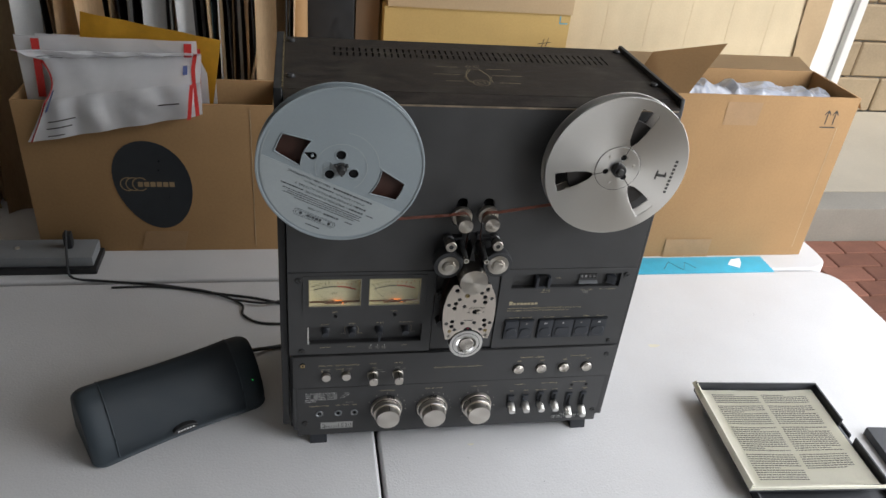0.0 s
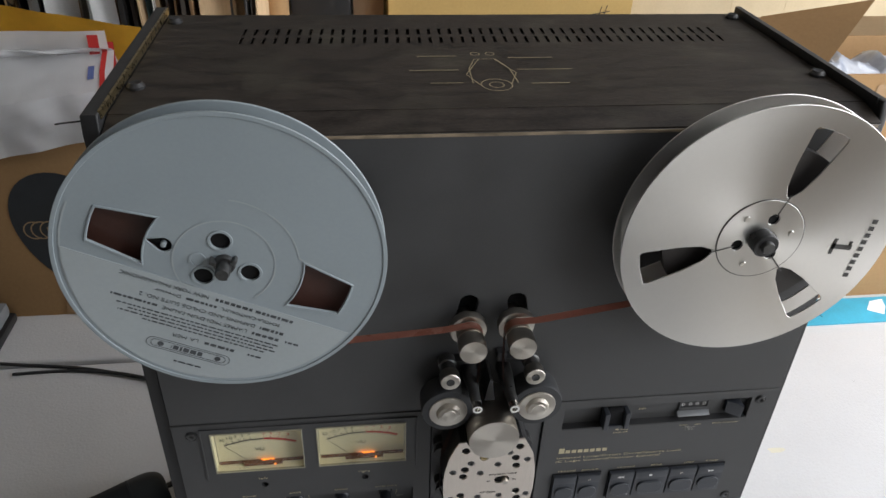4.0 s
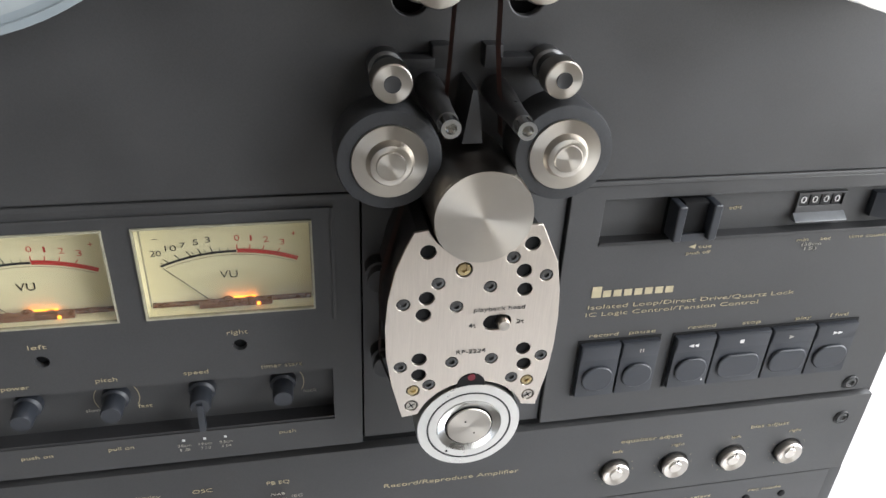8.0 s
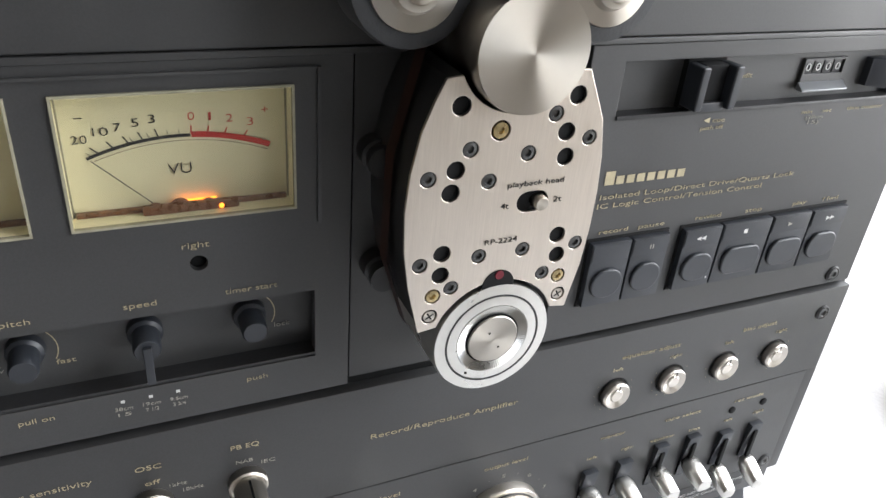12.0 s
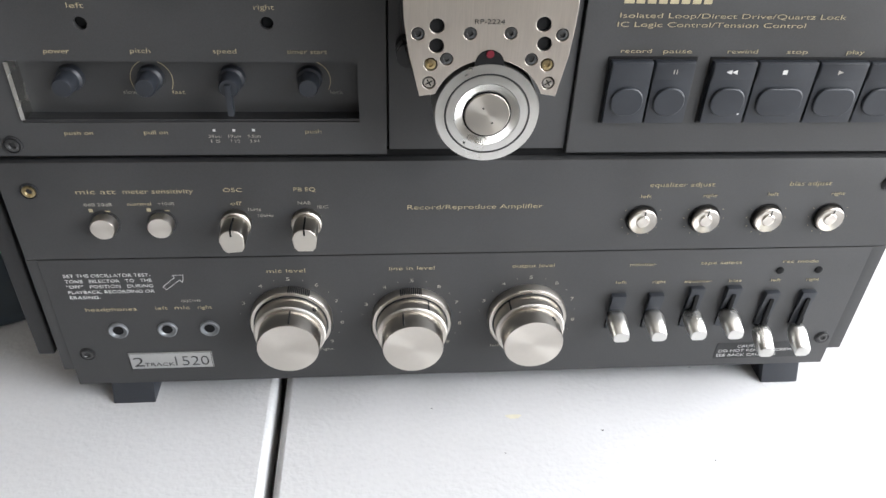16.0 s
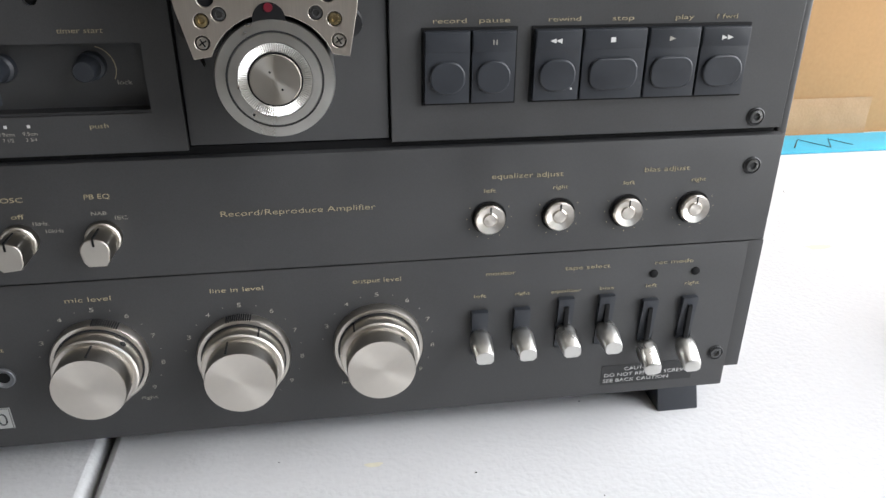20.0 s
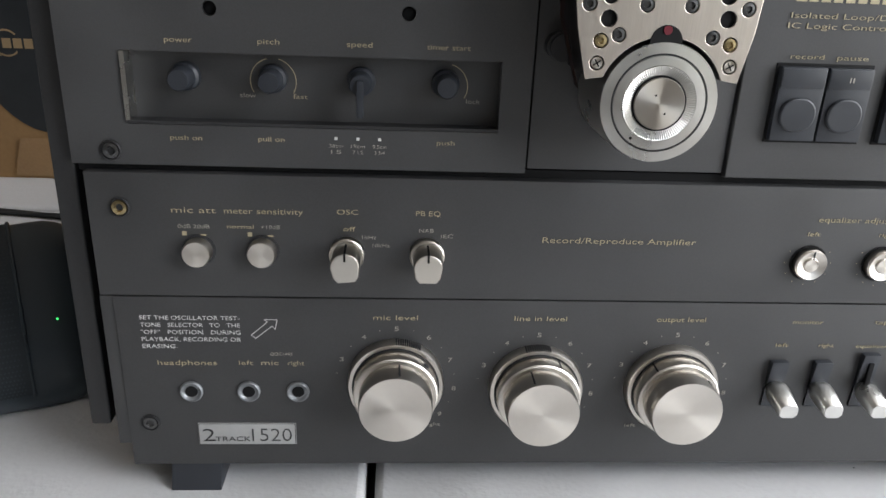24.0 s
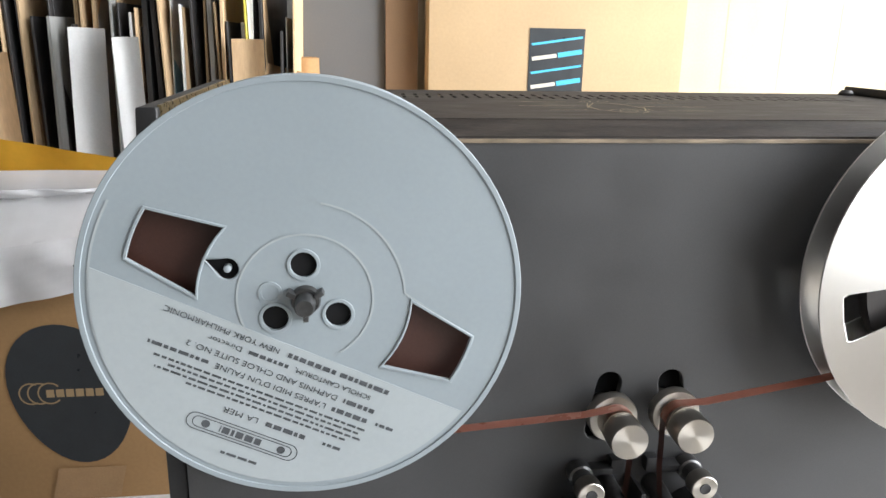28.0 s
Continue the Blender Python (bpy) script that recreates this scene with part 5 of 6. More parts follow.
for k in range(4):
    part("digit_wheel", bm_box(0.1517 + 0.0054 * k, 0.1562 + 0.0054 * k, 0.0040, 0.006, 0.2588, 0.2650, 0.0003), M_BLACK, cnt)
    lettering("0", 0.1527 + 0.0054 * k, 0.1552 + 0.0054 * k, 0.2603, 0.0033, M_WHITEPRINT, cnt, 0.0037, "numeral")
sill = part("counter_sill", bm_box(0.1496, 0.1746, -0.0004, 0.0032, 0.2530, 0.2562, 0.0003), M_TUBE, cnt, "sloping silver sill")
for v in sill.data.vertices:
    if v.co.y < 0.001 and v.co.z > 0.2545:
        v.co.z -= 0.0024
rs = part("reset_button", bm_box(0.1868, 0.1972, -0.0050, 0.006, 0.2532, 0.2650, 0.0010), M_BUTTON, deck, "black counter reset button")
for v in rs.data.vertices:
    if v.co.x < 0.19 and v.co.y < 0:
        v.co.y += 0.006

# transport buttons
def transport_button(x0, x1):
    z0, z1 = 0.1692, 0.1982
    t = part("transport_button", bm_box(x0 + 0.0003, x1 - 0.0003, -0.0036, -0.0004, z0, z1, 0.0006), M_BUTTON, deck, "black transport button")
    part("top_strip", bm_box(x0 + 0.0008, x1 - 0.0008, -0.0039, -0.0034, z0 + 0.0210, z1 - 0.0006, 0.0002), M_BUTTON, t)
    w, c = x1 - x0, (x0 + x1) / 2
    hw = min(w / 2 - 0.0022, 0.0105)
    r = min(hw - 0.0004, 0.0062)
    o = rect(c - hw, c + hw, z0 + 0.0040, z0 + 0.0172, r if w < 0.0225 else 0.0052, 8)
    part("paddle", sheet([o], -0.0050, -0.0034, 0.0007), M_BUTTON, t, "raised finger pad")
    return t


well = part("button_well", bm_box(0.0592, 0.0988, -0.0010, 0.0, 0.1680, 0.1994, 0.0003), M_HOLE, deck)
part("button_well", bm_box(0.1046, 0.2005, -0.0010, 0.0, 0.1680, 0.1994, 0.0003), M_HOLE, deck)
tb = [transport_button(a, b) for a, b in ((0.0600, 0.0790), (0.0793, 0.0980), (0.1055, 0.1256), (0.1259, 0.1536), (0.1540, 0.1771), (0.1774, 0.1996))]
YB = -0.0042
zc = 0.1938
bars([(0.0880, 0.0885, zc - 0.001, zc + 0.001), (0.0893, 0.0898, zc - 0.001, zc + 0.001)], YB, M_DIMPRINT, tb[1], "symbol")


def tri(cx, s, d, material, owner):
    bm = bmesh.new()
    bm.faces.new([bm.verts.new(p) for p in ((cx - d * s, YB, zc + s * 0.8), (cx - d * s, YB, zc - s * 0.8), (cx + d * s, YB, zc))])
    part("symbol", bm, material, owner)


for cx, d, o in ((0.1130, -1, 2), (0.1155, -1, 2), (0.1643, 1, 4), (0.1875, 1, 5), (0.1900, 1, 5)):
    tri(cx, 0.0013, d, M_DIMPRINT if o == 4 else M_WHITEPRINT, tb[o])
bars([(0.1375, 0.1396, zc - 0.001, zc + 0.001)], YB, M_WHITEPRINT, tb[3], "symbol")
bars([(0.1212, 0.1220, 0.1740, 0.1748)], -0.0054, M_WHITEPRINT, tb[2], "dot")

# amplifier controls
def push_button(x, z):
    t = part("push_button", bm_lathe([(0.0068, 0), (0.0068, -0.0006), (0.0060, -0.0008)], 32, (x, YA, z)), M_BLACK, deck, "round metal push button")
    part("button_cap", bm_lathe([(0.0058, 0), (0.0058, -0.0050), (0.0053, -0.0058)], 32, (x, YA, z)), M_KNOB, t, "turned metal cap")


push_button(-0.1680, 0.1175)
push_button(-0.1422, 0.1177)


def selector(x, z, turn=0):
    t = part("selector_knob", bm_lathe([(0.0072, 0), (0.0072, -0.0034), (0.0066, -0.0040)], 36, (x, YA, z)), M_STEEL, deck, "faceted metal selector knob")
    o = [(-0.0050, -0.0046), (-0.0034, -0.0066), (0.0034, -0.0066), (0.0050, -0.0046)] + arc(0, 0, 0.0058, 0, 180, 12)
    me = sheet([o], -0.0160, -0.0035, 0.0005)
    me.transform(Matrix.Translation((x, YA, z)) @ Matrix.Rotation(radians(turn), 4, "Y"))
    g = part("grip", me, M_STEEL, t)
    part("pointer_line", bm_box(x - 0.0004, x + 0.0004, YA - 0.0163, YA - 0.006, z + 0.0025, z + 0.0062), M_HOLE, g)


selector(-0.1080, 0.1172, -6)
selector(-0.0750, 0.1172, 0)


def trimmer(x, z):
    t = part("trim_knob", bm_lathe([(0.0080, 0), (0.0080, -0.0004), (0.0072, -0.0002)], 32, (x, YA, z)), M_HOLE, deck, "small silver trim knob in a dark ring")
    part("knob_disc", bm_lathe([(0.0070, 0), (0.0070, -0.0032), (0.0064, -0.0040), (0.0034, -0.0030), (0.0028, -0.0036)], 40, (x, YA, z)), M_KNOB, t)
    bars([(x - 0.0004, x + 0.0004, z + 0.0030, z + 0.0066)], YA - 0.0041, M_BLACKPRINT, t, "mark")
    for a in range(-210, 31, 30):
        dx, dz = 0.0102 * math.cos(radians(a)), 0.0102 * math.sin(radians(a))
        bars([(x + dx - 0.0002, x + dx + 0.0002, z + dz - 0.0002, z + dz + 0.0002)], YA - 0.0002, M_GOLD, t, "dot")


for x in (0.0893, 0.1214, 0.1538, 0.1864):
    trimmer(x, 0.1160)


def level_knob(x, z, front_line, middle_line, middle_dot, front_dot, notches):
    t = part("level_knob", bm_lathe([(0.0212, 0), (0.0212, -0.0040), (0.0206, -0.0050), (0.0192, -0.0051)], 72, (x, YA, z)), M_KNOB, deck, "double silver level knob")
    part("gap_ring", bm_lathe([(0.0191, -0.004), (0.0191, -0.0054)], 72, (x, YA, z)), M_BLACK, t, "dark gap")
    part("middle_knob", bm_lathe([(0.0183, -0.004), (0.0182, -0.0125), (0.0174, -0.0131)], 72, (x, YA, z)), M_KNOB, t)
    part("front_knob", bm_lathe([(0.0158, -0.012), (0.0155, -0.0228), (0.0152, -0.0236)], 72, (x, YA, z)), M_KNOB, t, "turned front knob")

    def on_rim(name, geo, turn):
        part(name, geo, M_BLACK, t, "", (x, YA, z), Euler((0, radians(turn), 0)).to_quaternion())

    if front_line is not None:
        on_rim("pointer_line", bm_box(-0.0004, 0.0004, -0.0222, -0.0130, 0.0153, 0.0160), front_line)
    if middle_line is not None:
        on_rim("pointer_line", bm_box(-0.0004, 0.0004, -0.0124, -0.0056, 0.0178, 0.0185), middle_line)
    for turn, r, y in ((middle_dot, 0.0184, -0.0090), (front_dot, 0.0158, -0.0170)):
        if turn is not None:
            d = Vector((math.sin(radians(turn)), 0, math.cos(radians(turn))))
            part("set_screw", bm_lathe([(0.0014, 0.0006), (0.0013, -0.0002)], 14), M_BLACK, t, "", Vector((x, YA + y, z)) + r * d, d.to_track_quat("-Y", "Z"))
    for k in range(12 if notches is not None else 0):
        part("grip_notch", bm_box(-0.00032, 0.00032, -0.0049, -0.0004, 0.0206, 0.0215), M_BLACK, t, "", (x, YA, z), Euler((0, radians(notches + 2.6 * k), 0)).to_quaternion())
    for k, word in enumerate("3456789"):
        b = radians(155 - 32.5 * k)
        cx, cz = x + 0.0262 * math.cos(b), z + 0.0262 * math.sin(b)
        if cz < z - 0.02:
            continue
        lettering(word, cx - 0.0009, cx + 0.0009, cz - 0.0011, 0.0022, M_DIMPRINT, t, YA - 0.0003, "numeral")
    for k in range(8):
        b = radians(171 - 32.5 * k)
        cx, cz = x + 0.0262 * math.cos(b), z + 0.0262 * math.sin(b)
        bars([(cx - 0.0002, cx + 0.0002, cz - 0.0002, cz + 0.0002)], YA - 0.0003, M_DIMPRINT, t, "dot")


level_knob(-0.0870, 0.0563, 5, None, 45, None, 0)
level_knob(-0.0244, 0.0538, -18, 27, None, None, -16)
level_knob(0.0376, 0.0545, None, -38, None, 42, None)


def jack(x, z):
    t = part("jack_socket", bm_lathe([(0.0050, 0), (0.0050, -0.0010), (0.0045, -0.0014), (0.0036, -0.0010), (0.0032, -0.0004)], 28, (x, YA, z)), M_TUBE, deck, "dark-rimmed jack socket")
    part("hole", bm_lathe([(0.0027, 0), (0.0026, -0.0002)], 24, (x, YA - 0.0005, z)), M_HOLE, t)


for x in (-0.1763, -0.1515, -0.1300):
    jack(x, 0.0508)


def lever_switch(x, drop, short):
    zt = 0.0725 if short else 0.0685
    t = part("lever_switch", bm_box(x - 0.0040, x + 0.0040, YA - 0.0035, YA, 0.0440, zt, 0.0008), M_BUTTON, deck, "silver lever switch in a black slot")
    for v in t.data.vertices:
        if v.co.z < 0.05 and v.co.y < YA - 0.002:
            v.co.y += 0.003
    if short or drop:
        part("slot", bm_box(x - 0.0011, x + 0.0011, YA - 0.0040, YA - 0.002, 0.055 - drop, zt - 0.004, 0.0004), M_HOLE, t)
    bm = bmesh.new()
    zb, zt2 = 0.0555 - drop, 0.0518 - drop * 1.22
    y0, y1 = YA - 0.002, YA - (0.0172 if not drop else 0.0158)
    rings = []
    for f, hw, hz in ((0, 0.0040, 0.0026), (0.22, 0.0051, 0.0040), (0.5, 0.0049, 0.0042), (1.0, 0.0042, 0.0034)):
        yc, zc2 = y0 + (y1 - y0) * f, zb + (zt2 - zb) * f
        rings.append([bm.verts.new((x + hw * cx, yc, zc2 + hz * cz)) for cx, cz in ((-1, -0.6), (-0.6, -1), (0.6, -1), (1, -0.6), (1, 0.45), (0.62, 1), (-0.62, 1), (-1, 0.45))])
    for a, b in zip(rings, rings[1:]):
        for i in range(8):
            bm.faces.new((a[i], a[(i + 1) % 8], b[(i + 1) % 8], b[i]))
    bm.faces.new(rings[-1])
    bm.faces.new(rings[0][::-1])
    bmesh.ops.recalc_face_normals(bm, faces=bm.faces)
    bmesh.ops.bevel(bm, geom=bm.edges[:], offset=0.0003, segments=1, affect="EDGES")
    part("lever", bm, M_SATIN, t, "faceted silver lever")


for x, drop, short in ((0.0862, 0, False), (0.1068, 0, False), (0.1285, 0, True), (0.1490, 0, True), (0.1715, 0.0125, False), (0.1922, 0.0125, False)):
    lever_switch(x, drop, short)
for x in (0.1720, 0.1935):
    part("mode_lamp", bm_lathe([(0.0021, 0), (0.0021, -0.0006), (0.0014, -0.0009)], 16, (x, YA, 0.0818)), M_HOLE, deck, "small dark lamp")

# model label
lab = part("model_label", bm_box(-0.1750, -0.1315, YA - 0.0006, YA, 0.0230, 0.0345, 0.0002), M_LABEL, deck, "silver model label")
bars([(-0.1745, -0.1320, 0.0232, 0.0234), (-0.1745, -0.1320, 0.0341, 0.0343), (-0.1748, -0.1745, 0.0232, 0.0343), (-0.1320, -0.1317, 0.0232, 0.0343)], YA - 0.0008, M_BLACKPRINT, lab, "border")
lettering("2", -0.1730, -0.1676, 0.0250, 0.0070, M_BLACKPRINT, lab, YA - 0.0008)
lettering("TRACK", -0.1675, -0.1520, 0.0250, 0.0026, M_BLACKPRINT, lab, YA - 0.0008)
lettering("1520", -0.1512, -0.1335, 0.0250, 0.0072, M_DARKMETAL, lab, YA - 0.0008)

# printed words: text, left end, right end, baseline, height
for s, x0, x1, z, h in (("left", -0.1610, -0.1545, 0.2180, 0.0022), ("right", -0.0890, -0.0810, 0.2180, 0.0022),
                        ("power", -0.1745, -0.1645, 0.1995, 0.0021), ("pitch", -0.1405, -0.1325, 0.1998, 0.0021), ("speed", -0.1075, -0.0980, 0.1998, 0.0021), ("timer start", -0.0775, -0.0610, 0.1998, 0.0021),
                        ("push on", -0.1755, -0.1635, 0.1628, 0.0020), ("pull on", -0.1420, -0.1320, 0.1630, 0.0020), ("push", -0.0725, -0.0655, 0.1632, 0.0020)):
    lettering(s, x0, x1, z, h, M_GOLD, left_p, -0.0008)
for s, x0, x1, z in (("slow", -0.1495, -0.1435, 0.1785), ("fast", -0.1290, -0.1235, 0.1785), ("lock", -0.0610, -0.0555, 0.1785)):
    lettering(s, x0, x1, z, 0.0019, M_GOLD if s == "fast" else M_DIMPRINT, left_p, 0.0069)
for k, (a, b) in enumerate((("38cm", "15"), ("19cm", "7 1/2"), ("9.5cm", "3 3/4"))):
    x = -0.1120 + 0.0085 * k
    bars([(x - 0.0006, x + 0.0006, 0.1642, 0.1654)], -0.0008, M_WHITEPRINT, left_p, "dot")
    lettering(a, x - 0.0027, x + 0.0027, 0.1612, 0.0015, M_DIMPRINT, left_p, -0.0008)
    lettering(b, x - 0.0020, x + 0.0020, 0.1588, 0.0015, M_DIMPRINT, left_p, -0.0008)
# maker's mark as plain shapes
for q in [(0.0617, 0.0660, 0.2222, 0.2278)] + [(0.0668 + 0.0048 * k, 0.0668 + 0.0048 * k + 0.0036, 0.2222, 0.2256) for k in range(7)]:
    bars([q], -0.0008, M_GOLD, right_p, "maker_mark")
lettering("Isolated Loop/Direct Drive/Quartz Lock", 0.0610, 0.1600, 0.2162, 0.0022, M_GOLD, right_p, -0.0008)
lettering("IC Logic Control/Tension Control", 0.0605, 0.1430, 0.2124, 0.0022, M_GOLD, right_p, -0.0008)
for s, x0, x1 in (("record", 0.0640, 0.0775), ("pause", 0.0828, 0.0955), ("rewind", 0.1115, 0.1250), ("stop", 0.1385, 0.1478), ("play", 0.1660, 0.1740), ("f fwd", 0.1840, 0.1935)):
    lettering(s, x0, x1, 0.2010, 0.0020, M_GOLD, right_p, -0.0008)
lettering("cue", 0.1065, 0.1125, 0.2438, 0.0019, M_GOLD, right_p, -0.0008)
lettering("push off", 0.1015, 0.1125, 0.2410, 0.0016, M_GOLD, right_p, -0.0008)
bm = bmesh.new()
bm.faces.new([bm.verts.new(p) for p in ((0.1018, -0.0008, 0.2448), (0.1050, -0.0008, 0.2437), (0.1050, -0.0008, 0.2459))])
part("symbol", bm, M_GOLD, right_p)
lettering("edit", 0.1195, 0.1255, 0.2590, 0.0020, M_GOLD, right_p, 0.0042)
lettering("min", 0.1530, 0.1585, 0.2440, 0.0017, M_GOLD, right_p, -0.0008)
lettering("sec", 0.1645, 0.1695, 0.2440, 0.0017, M_GOLD, right_p, -0.0008)
lettering("(38cm", 0.1560, 0.1655, 0.2415, 0.0017, M_DIMPRINT, right_p, -0.0008)
lettering("15)", 0.1580, 0.1640, 0.2393, 0.0017, M_DIMPRINT, right_p, -0.0008)
lettering("time counter", 0.1785, 0.2000, 0.2440, 0.0018, M_GOLD, right_p, -0.0008)

YT = YA - 0.0003
for s, x0, x1, z, h in (("mic att", -0.1775, -0.1600, 0.1335, 0.0026), ("meter sensitivity", -0.1568, -0.1255, 0.1335, 0.0026), ("OSC", -0.1120, -0.1035, 0.1340, 0.0022), ("PB EQ", -0.0800, -0.0700, 0.1340, 0.0022),
                        ("off", -0.1095, -0.1045, 0.1268, 0.0021), ("Record/Reproduce Amplifier", -0.0270, 0.0385, 0.1232, 0.0026),
                        ("equalizer adjust", 0.0900, 0.1225, 0.1345, 0.0025), ("bias adjust", 0.1605, 0.1820, 0.1345, 0.0025),
                        ("left", 0.0867, 0.0920, 0.1282, 0.0020), ("right", 0.1182, 0.1250, 0.1284, 0.0020), ("left", 0.1512, 0.1565, 0.1288, 0.0020), ("right", 0.1840, 0.1908, 0.1288, 0.0020)):
    lettering(s, x0, x1, z, h, M_GOLD, amp_u, YT)
for s, x0, x1, z in (("0dB", -0.1755, -0.1705, 0.1270), ("20dB", -0.1695, -0.1630, 0.1270), ("normal", -0.1560, -0.1455, 0.1272), ("+10dB", -0.1425, -0.1350, 0.1272), ("1kHz", -0.1018, -0.0960, 0.1235), ("10kHz", -0.0975, -0.0905, 0.1200), ("NAB", -0.0785, -0.0725, 0.1268), ("IEC", -0.0695, -0.0645, 0.1245)):
    lettering(s, x0, x1, z, 0.0017, M_GOLD if s == "normal" else M_DIMPRINT, amp_u, YT)
bars([(-0.1740, -0.1722, 0.1238, 0.1256), (-0.1668, -0.1645, 0.1238, 0.1245), (-0.1480, -0.1462, 0.1238, 0.1256), (-0.1400, -0.1377, 0.1238, 0.1245)], YT, M_GOLD, amp_u)
for s, x0, x1, z, h in (("mic level", -0.0970, -0.0780, 0.0866, 0.0024), ("line in level", -0.0360, -0.0130, 0.0868, 0.0024), ("output level", 0.0270, 0.0490, 0.0870, 0.0024),
                        ("headphones", -0.1895, -0.1645, 0.0640, 0.0024), ("left", -0.1550, -0.1490, 0.0642, 0.0022), ("mic", -0.1455, -0.1380, 0.0642, 0.0024), ("right", -0.1340, -0.1270, 0.0642, 0.0022),
                        ("monitor", 0.0890, 0.1030, 0.0865, 0.0022), ("tape select", 0.1270, 0.1495, 0.0868, 0.0022), ("rec mode", 0.1720, 0.1915, 0.0868, 0.0022),
                        ("left", 0.0835, 0.0892, 0.0750, 0.0019), ("right", 0.1035, 0.1105, 0.0750, 0.0019), ("equalizer", 0.1210, 0.1360, 0.0748, 0.0018), ("bias", 0.1455, 0.1525, 0.0748, 0.0018), ("left", 0.1690, 0.1745, 0.0745, 0.0019), ("right", 0.1890, 0.1962, 0.0745, 0.0019)):
    lettering(s, x0, x1, z, h, M_GOLD, amp_l, YT)
for k, s in enumerate(("SET THE OSCILLATOR TEST-", "TONE   SELECTOR   TO   THE", "\"OFF\"   POSITION   DURING", "PLAYBACK, RECORDING OR")):
    lettering(s, -0.1950, -0.1535, 0.0858 - 0.0034 * k, 0.0020, M_WHITEPRINT, amp_l, YT)
lettering("ERASING.", -0.1950, -0.1805, 0.0858 - 0.0034 * 4, 0.0020, M_WHITEPRINT, amp_l, YT)
stroke_marks([(-0.1490, 0.0788, -0.1420, 0.0850), (-0.1472, 0.0772, -0.1400, 0.0832), (-0.1490, 0.0788, -0.1472, 0.0772), (-0.1432, 0.0862, -0.1378, 0.0862), (-0.1378, 0.0862, -0.1388, 0.0815), (-0.1432, 0.0862, -0.1420, 0.0850), (-0.1388, 0.0815, -0.1400, 0.0832)], 0.0003, YT, M_WHITEPRINT, amp_l, "arrow_print")
lettering("QQC1445", -0.1415, -0.1320, 0.0690, 0.0015, M_DIMPRINT, amp_l, YT)
part("caution_label", bm_box(0.1512, 0.2008, YA - 0.0002, YA + 0.0002, 0.0178, 0.0296, 0.0), M_CASE, deck, "small black caution label")
lettering("CAUTION", 0.1635, 0.1800, 0.0262, 0.0021, M_WHITEPRINT, amp_l, YT)
lettering("DO NOT REMOVE SCREWS", 0.1530, 0.1995, 0.0228, 0.0021, M_WHITEPRINT, amp_l, YT)
lettering("SEE BACK CAUTION", 0.1525, 0.1880, 0.0194, 0.0021, M_WHITEPRINT, amp_l, YT)
lettering("right", -0.0735, -0.0665, 0.0330, 0.0018, M_DIMPRINT, amp_l, YT)
lettering("left", 0.0195, 0.0245, 0.0325, 0.0018, M_DIMPRINT, amp_l, YT)

# ---- spindles and reels ----
SPL, SPR = (-0.1555, 0.4275), (0.1512, 0.4298)
for x, z in (SPL, SPR):
    s = part("spindle", bm_lathe([(0.020, 0.0), (0.020, -0.0045), (0.0060, -0.005), (0.0060, -0.030), (0.0054, -0.0315)], 32, (x, 0, z)), M_DARKMETAL, deck, "dark reel spindle")
    part("spindle_tip", bm_lathe([(0.0040, -0.031), (0.0040, -0.0385), (0.0034, -0.0400)], 24, (x, 0, z)), M_DARKMETAL, s, "worn spindle tip")
    if x > 0:
        part("reel_lock", bm_lathe([(0.0076, -0.0290), (0.0078, -0.0360), (0.0070, -0.0372)], 28, (x, 0, z)), M_BLACK, s, "round black reel lock")
    for a in (60, 180, 300):
        part("spline", bm_box(-0.0011, 0.0011, -0.0335, -0.012, 0.0045, 0.0082, 0.0005), M_DARKMETAL, s, "", (x, 0, z), Euler((0, radians(a), 0)).to_quaternion())


def window(a, r0, r1, h0, h1, n=6):
    """A reel's window at angle a: from r0 to r1, with half widths h0 and h1."""
    ca, sa = math.cos(radians(a)), math.sin(radians(a))
    loc = []
    for k in range(n + 1):
        f = -1 + 2 * k / n
        loc.append((math.sqrt(max(r0 * r0 - (f * h0) ** 2, 0)), f * h0))
    for k in range(n + 1):
        f = 1 - 2 * k / n
        loc.append((math.sqrt(r1 * r1 - (f * h1) ** 2), f * h1))
    return [(ca * u - sa * v, sa * u + ca * v) for u, v in loc]


RR, RQ = 0.0880, 0.0838
YF, YK = -0.0285, -0.0155
# supply reel, grey plastic
reel_l = thing("tape_reel", (SPL[0], 0, TOP + SPL[1]), "grey plastic seven-inch reel with brown tape and a printed lower half", "tape reel", "reels on the deck")
hub_holes = [circle(0.0145 * math.cos(radians(a)), 0.0145 * math.sin(radians(a)), 0.0052, 18) for a in (92, 212, 332)]
wl = [window(a, 0.043, 0.070, 0.0150, 0.0105) for a in (156, -24)]
drop_at, drop_dir = Vector((-0.0300, 0.0133)), Vector((-0.9135, 0.4067))
side_hole = [tuple(drop_at + 0.0043 * Vector((math.cos(radians(156 + a)), math.sin(radians(156 + a))))) for a in range(50, 311, 20)] + [tuple(drop_at + 0.0092 * drop_dir)]
flange = sheet([circle(0, 0, RR, 96), circle(0, 0, 0.0046, 16), side_hole] + hub_holes + wl, YF, YF + 0.0016, 0.0006)
fl_l = part("front_flange", flange, M_REELPLASTIC, reel_l, "grey plastic front flange with two windows")
part("rim_bead", sheet([circle(0, 0, RR + 0.0002, 96), circle(0, 0, RR - 0.0022, 96)], YF - 0.0006, YF + 0.0002, 0.0003), M_REELPLASTIC, fl_l)
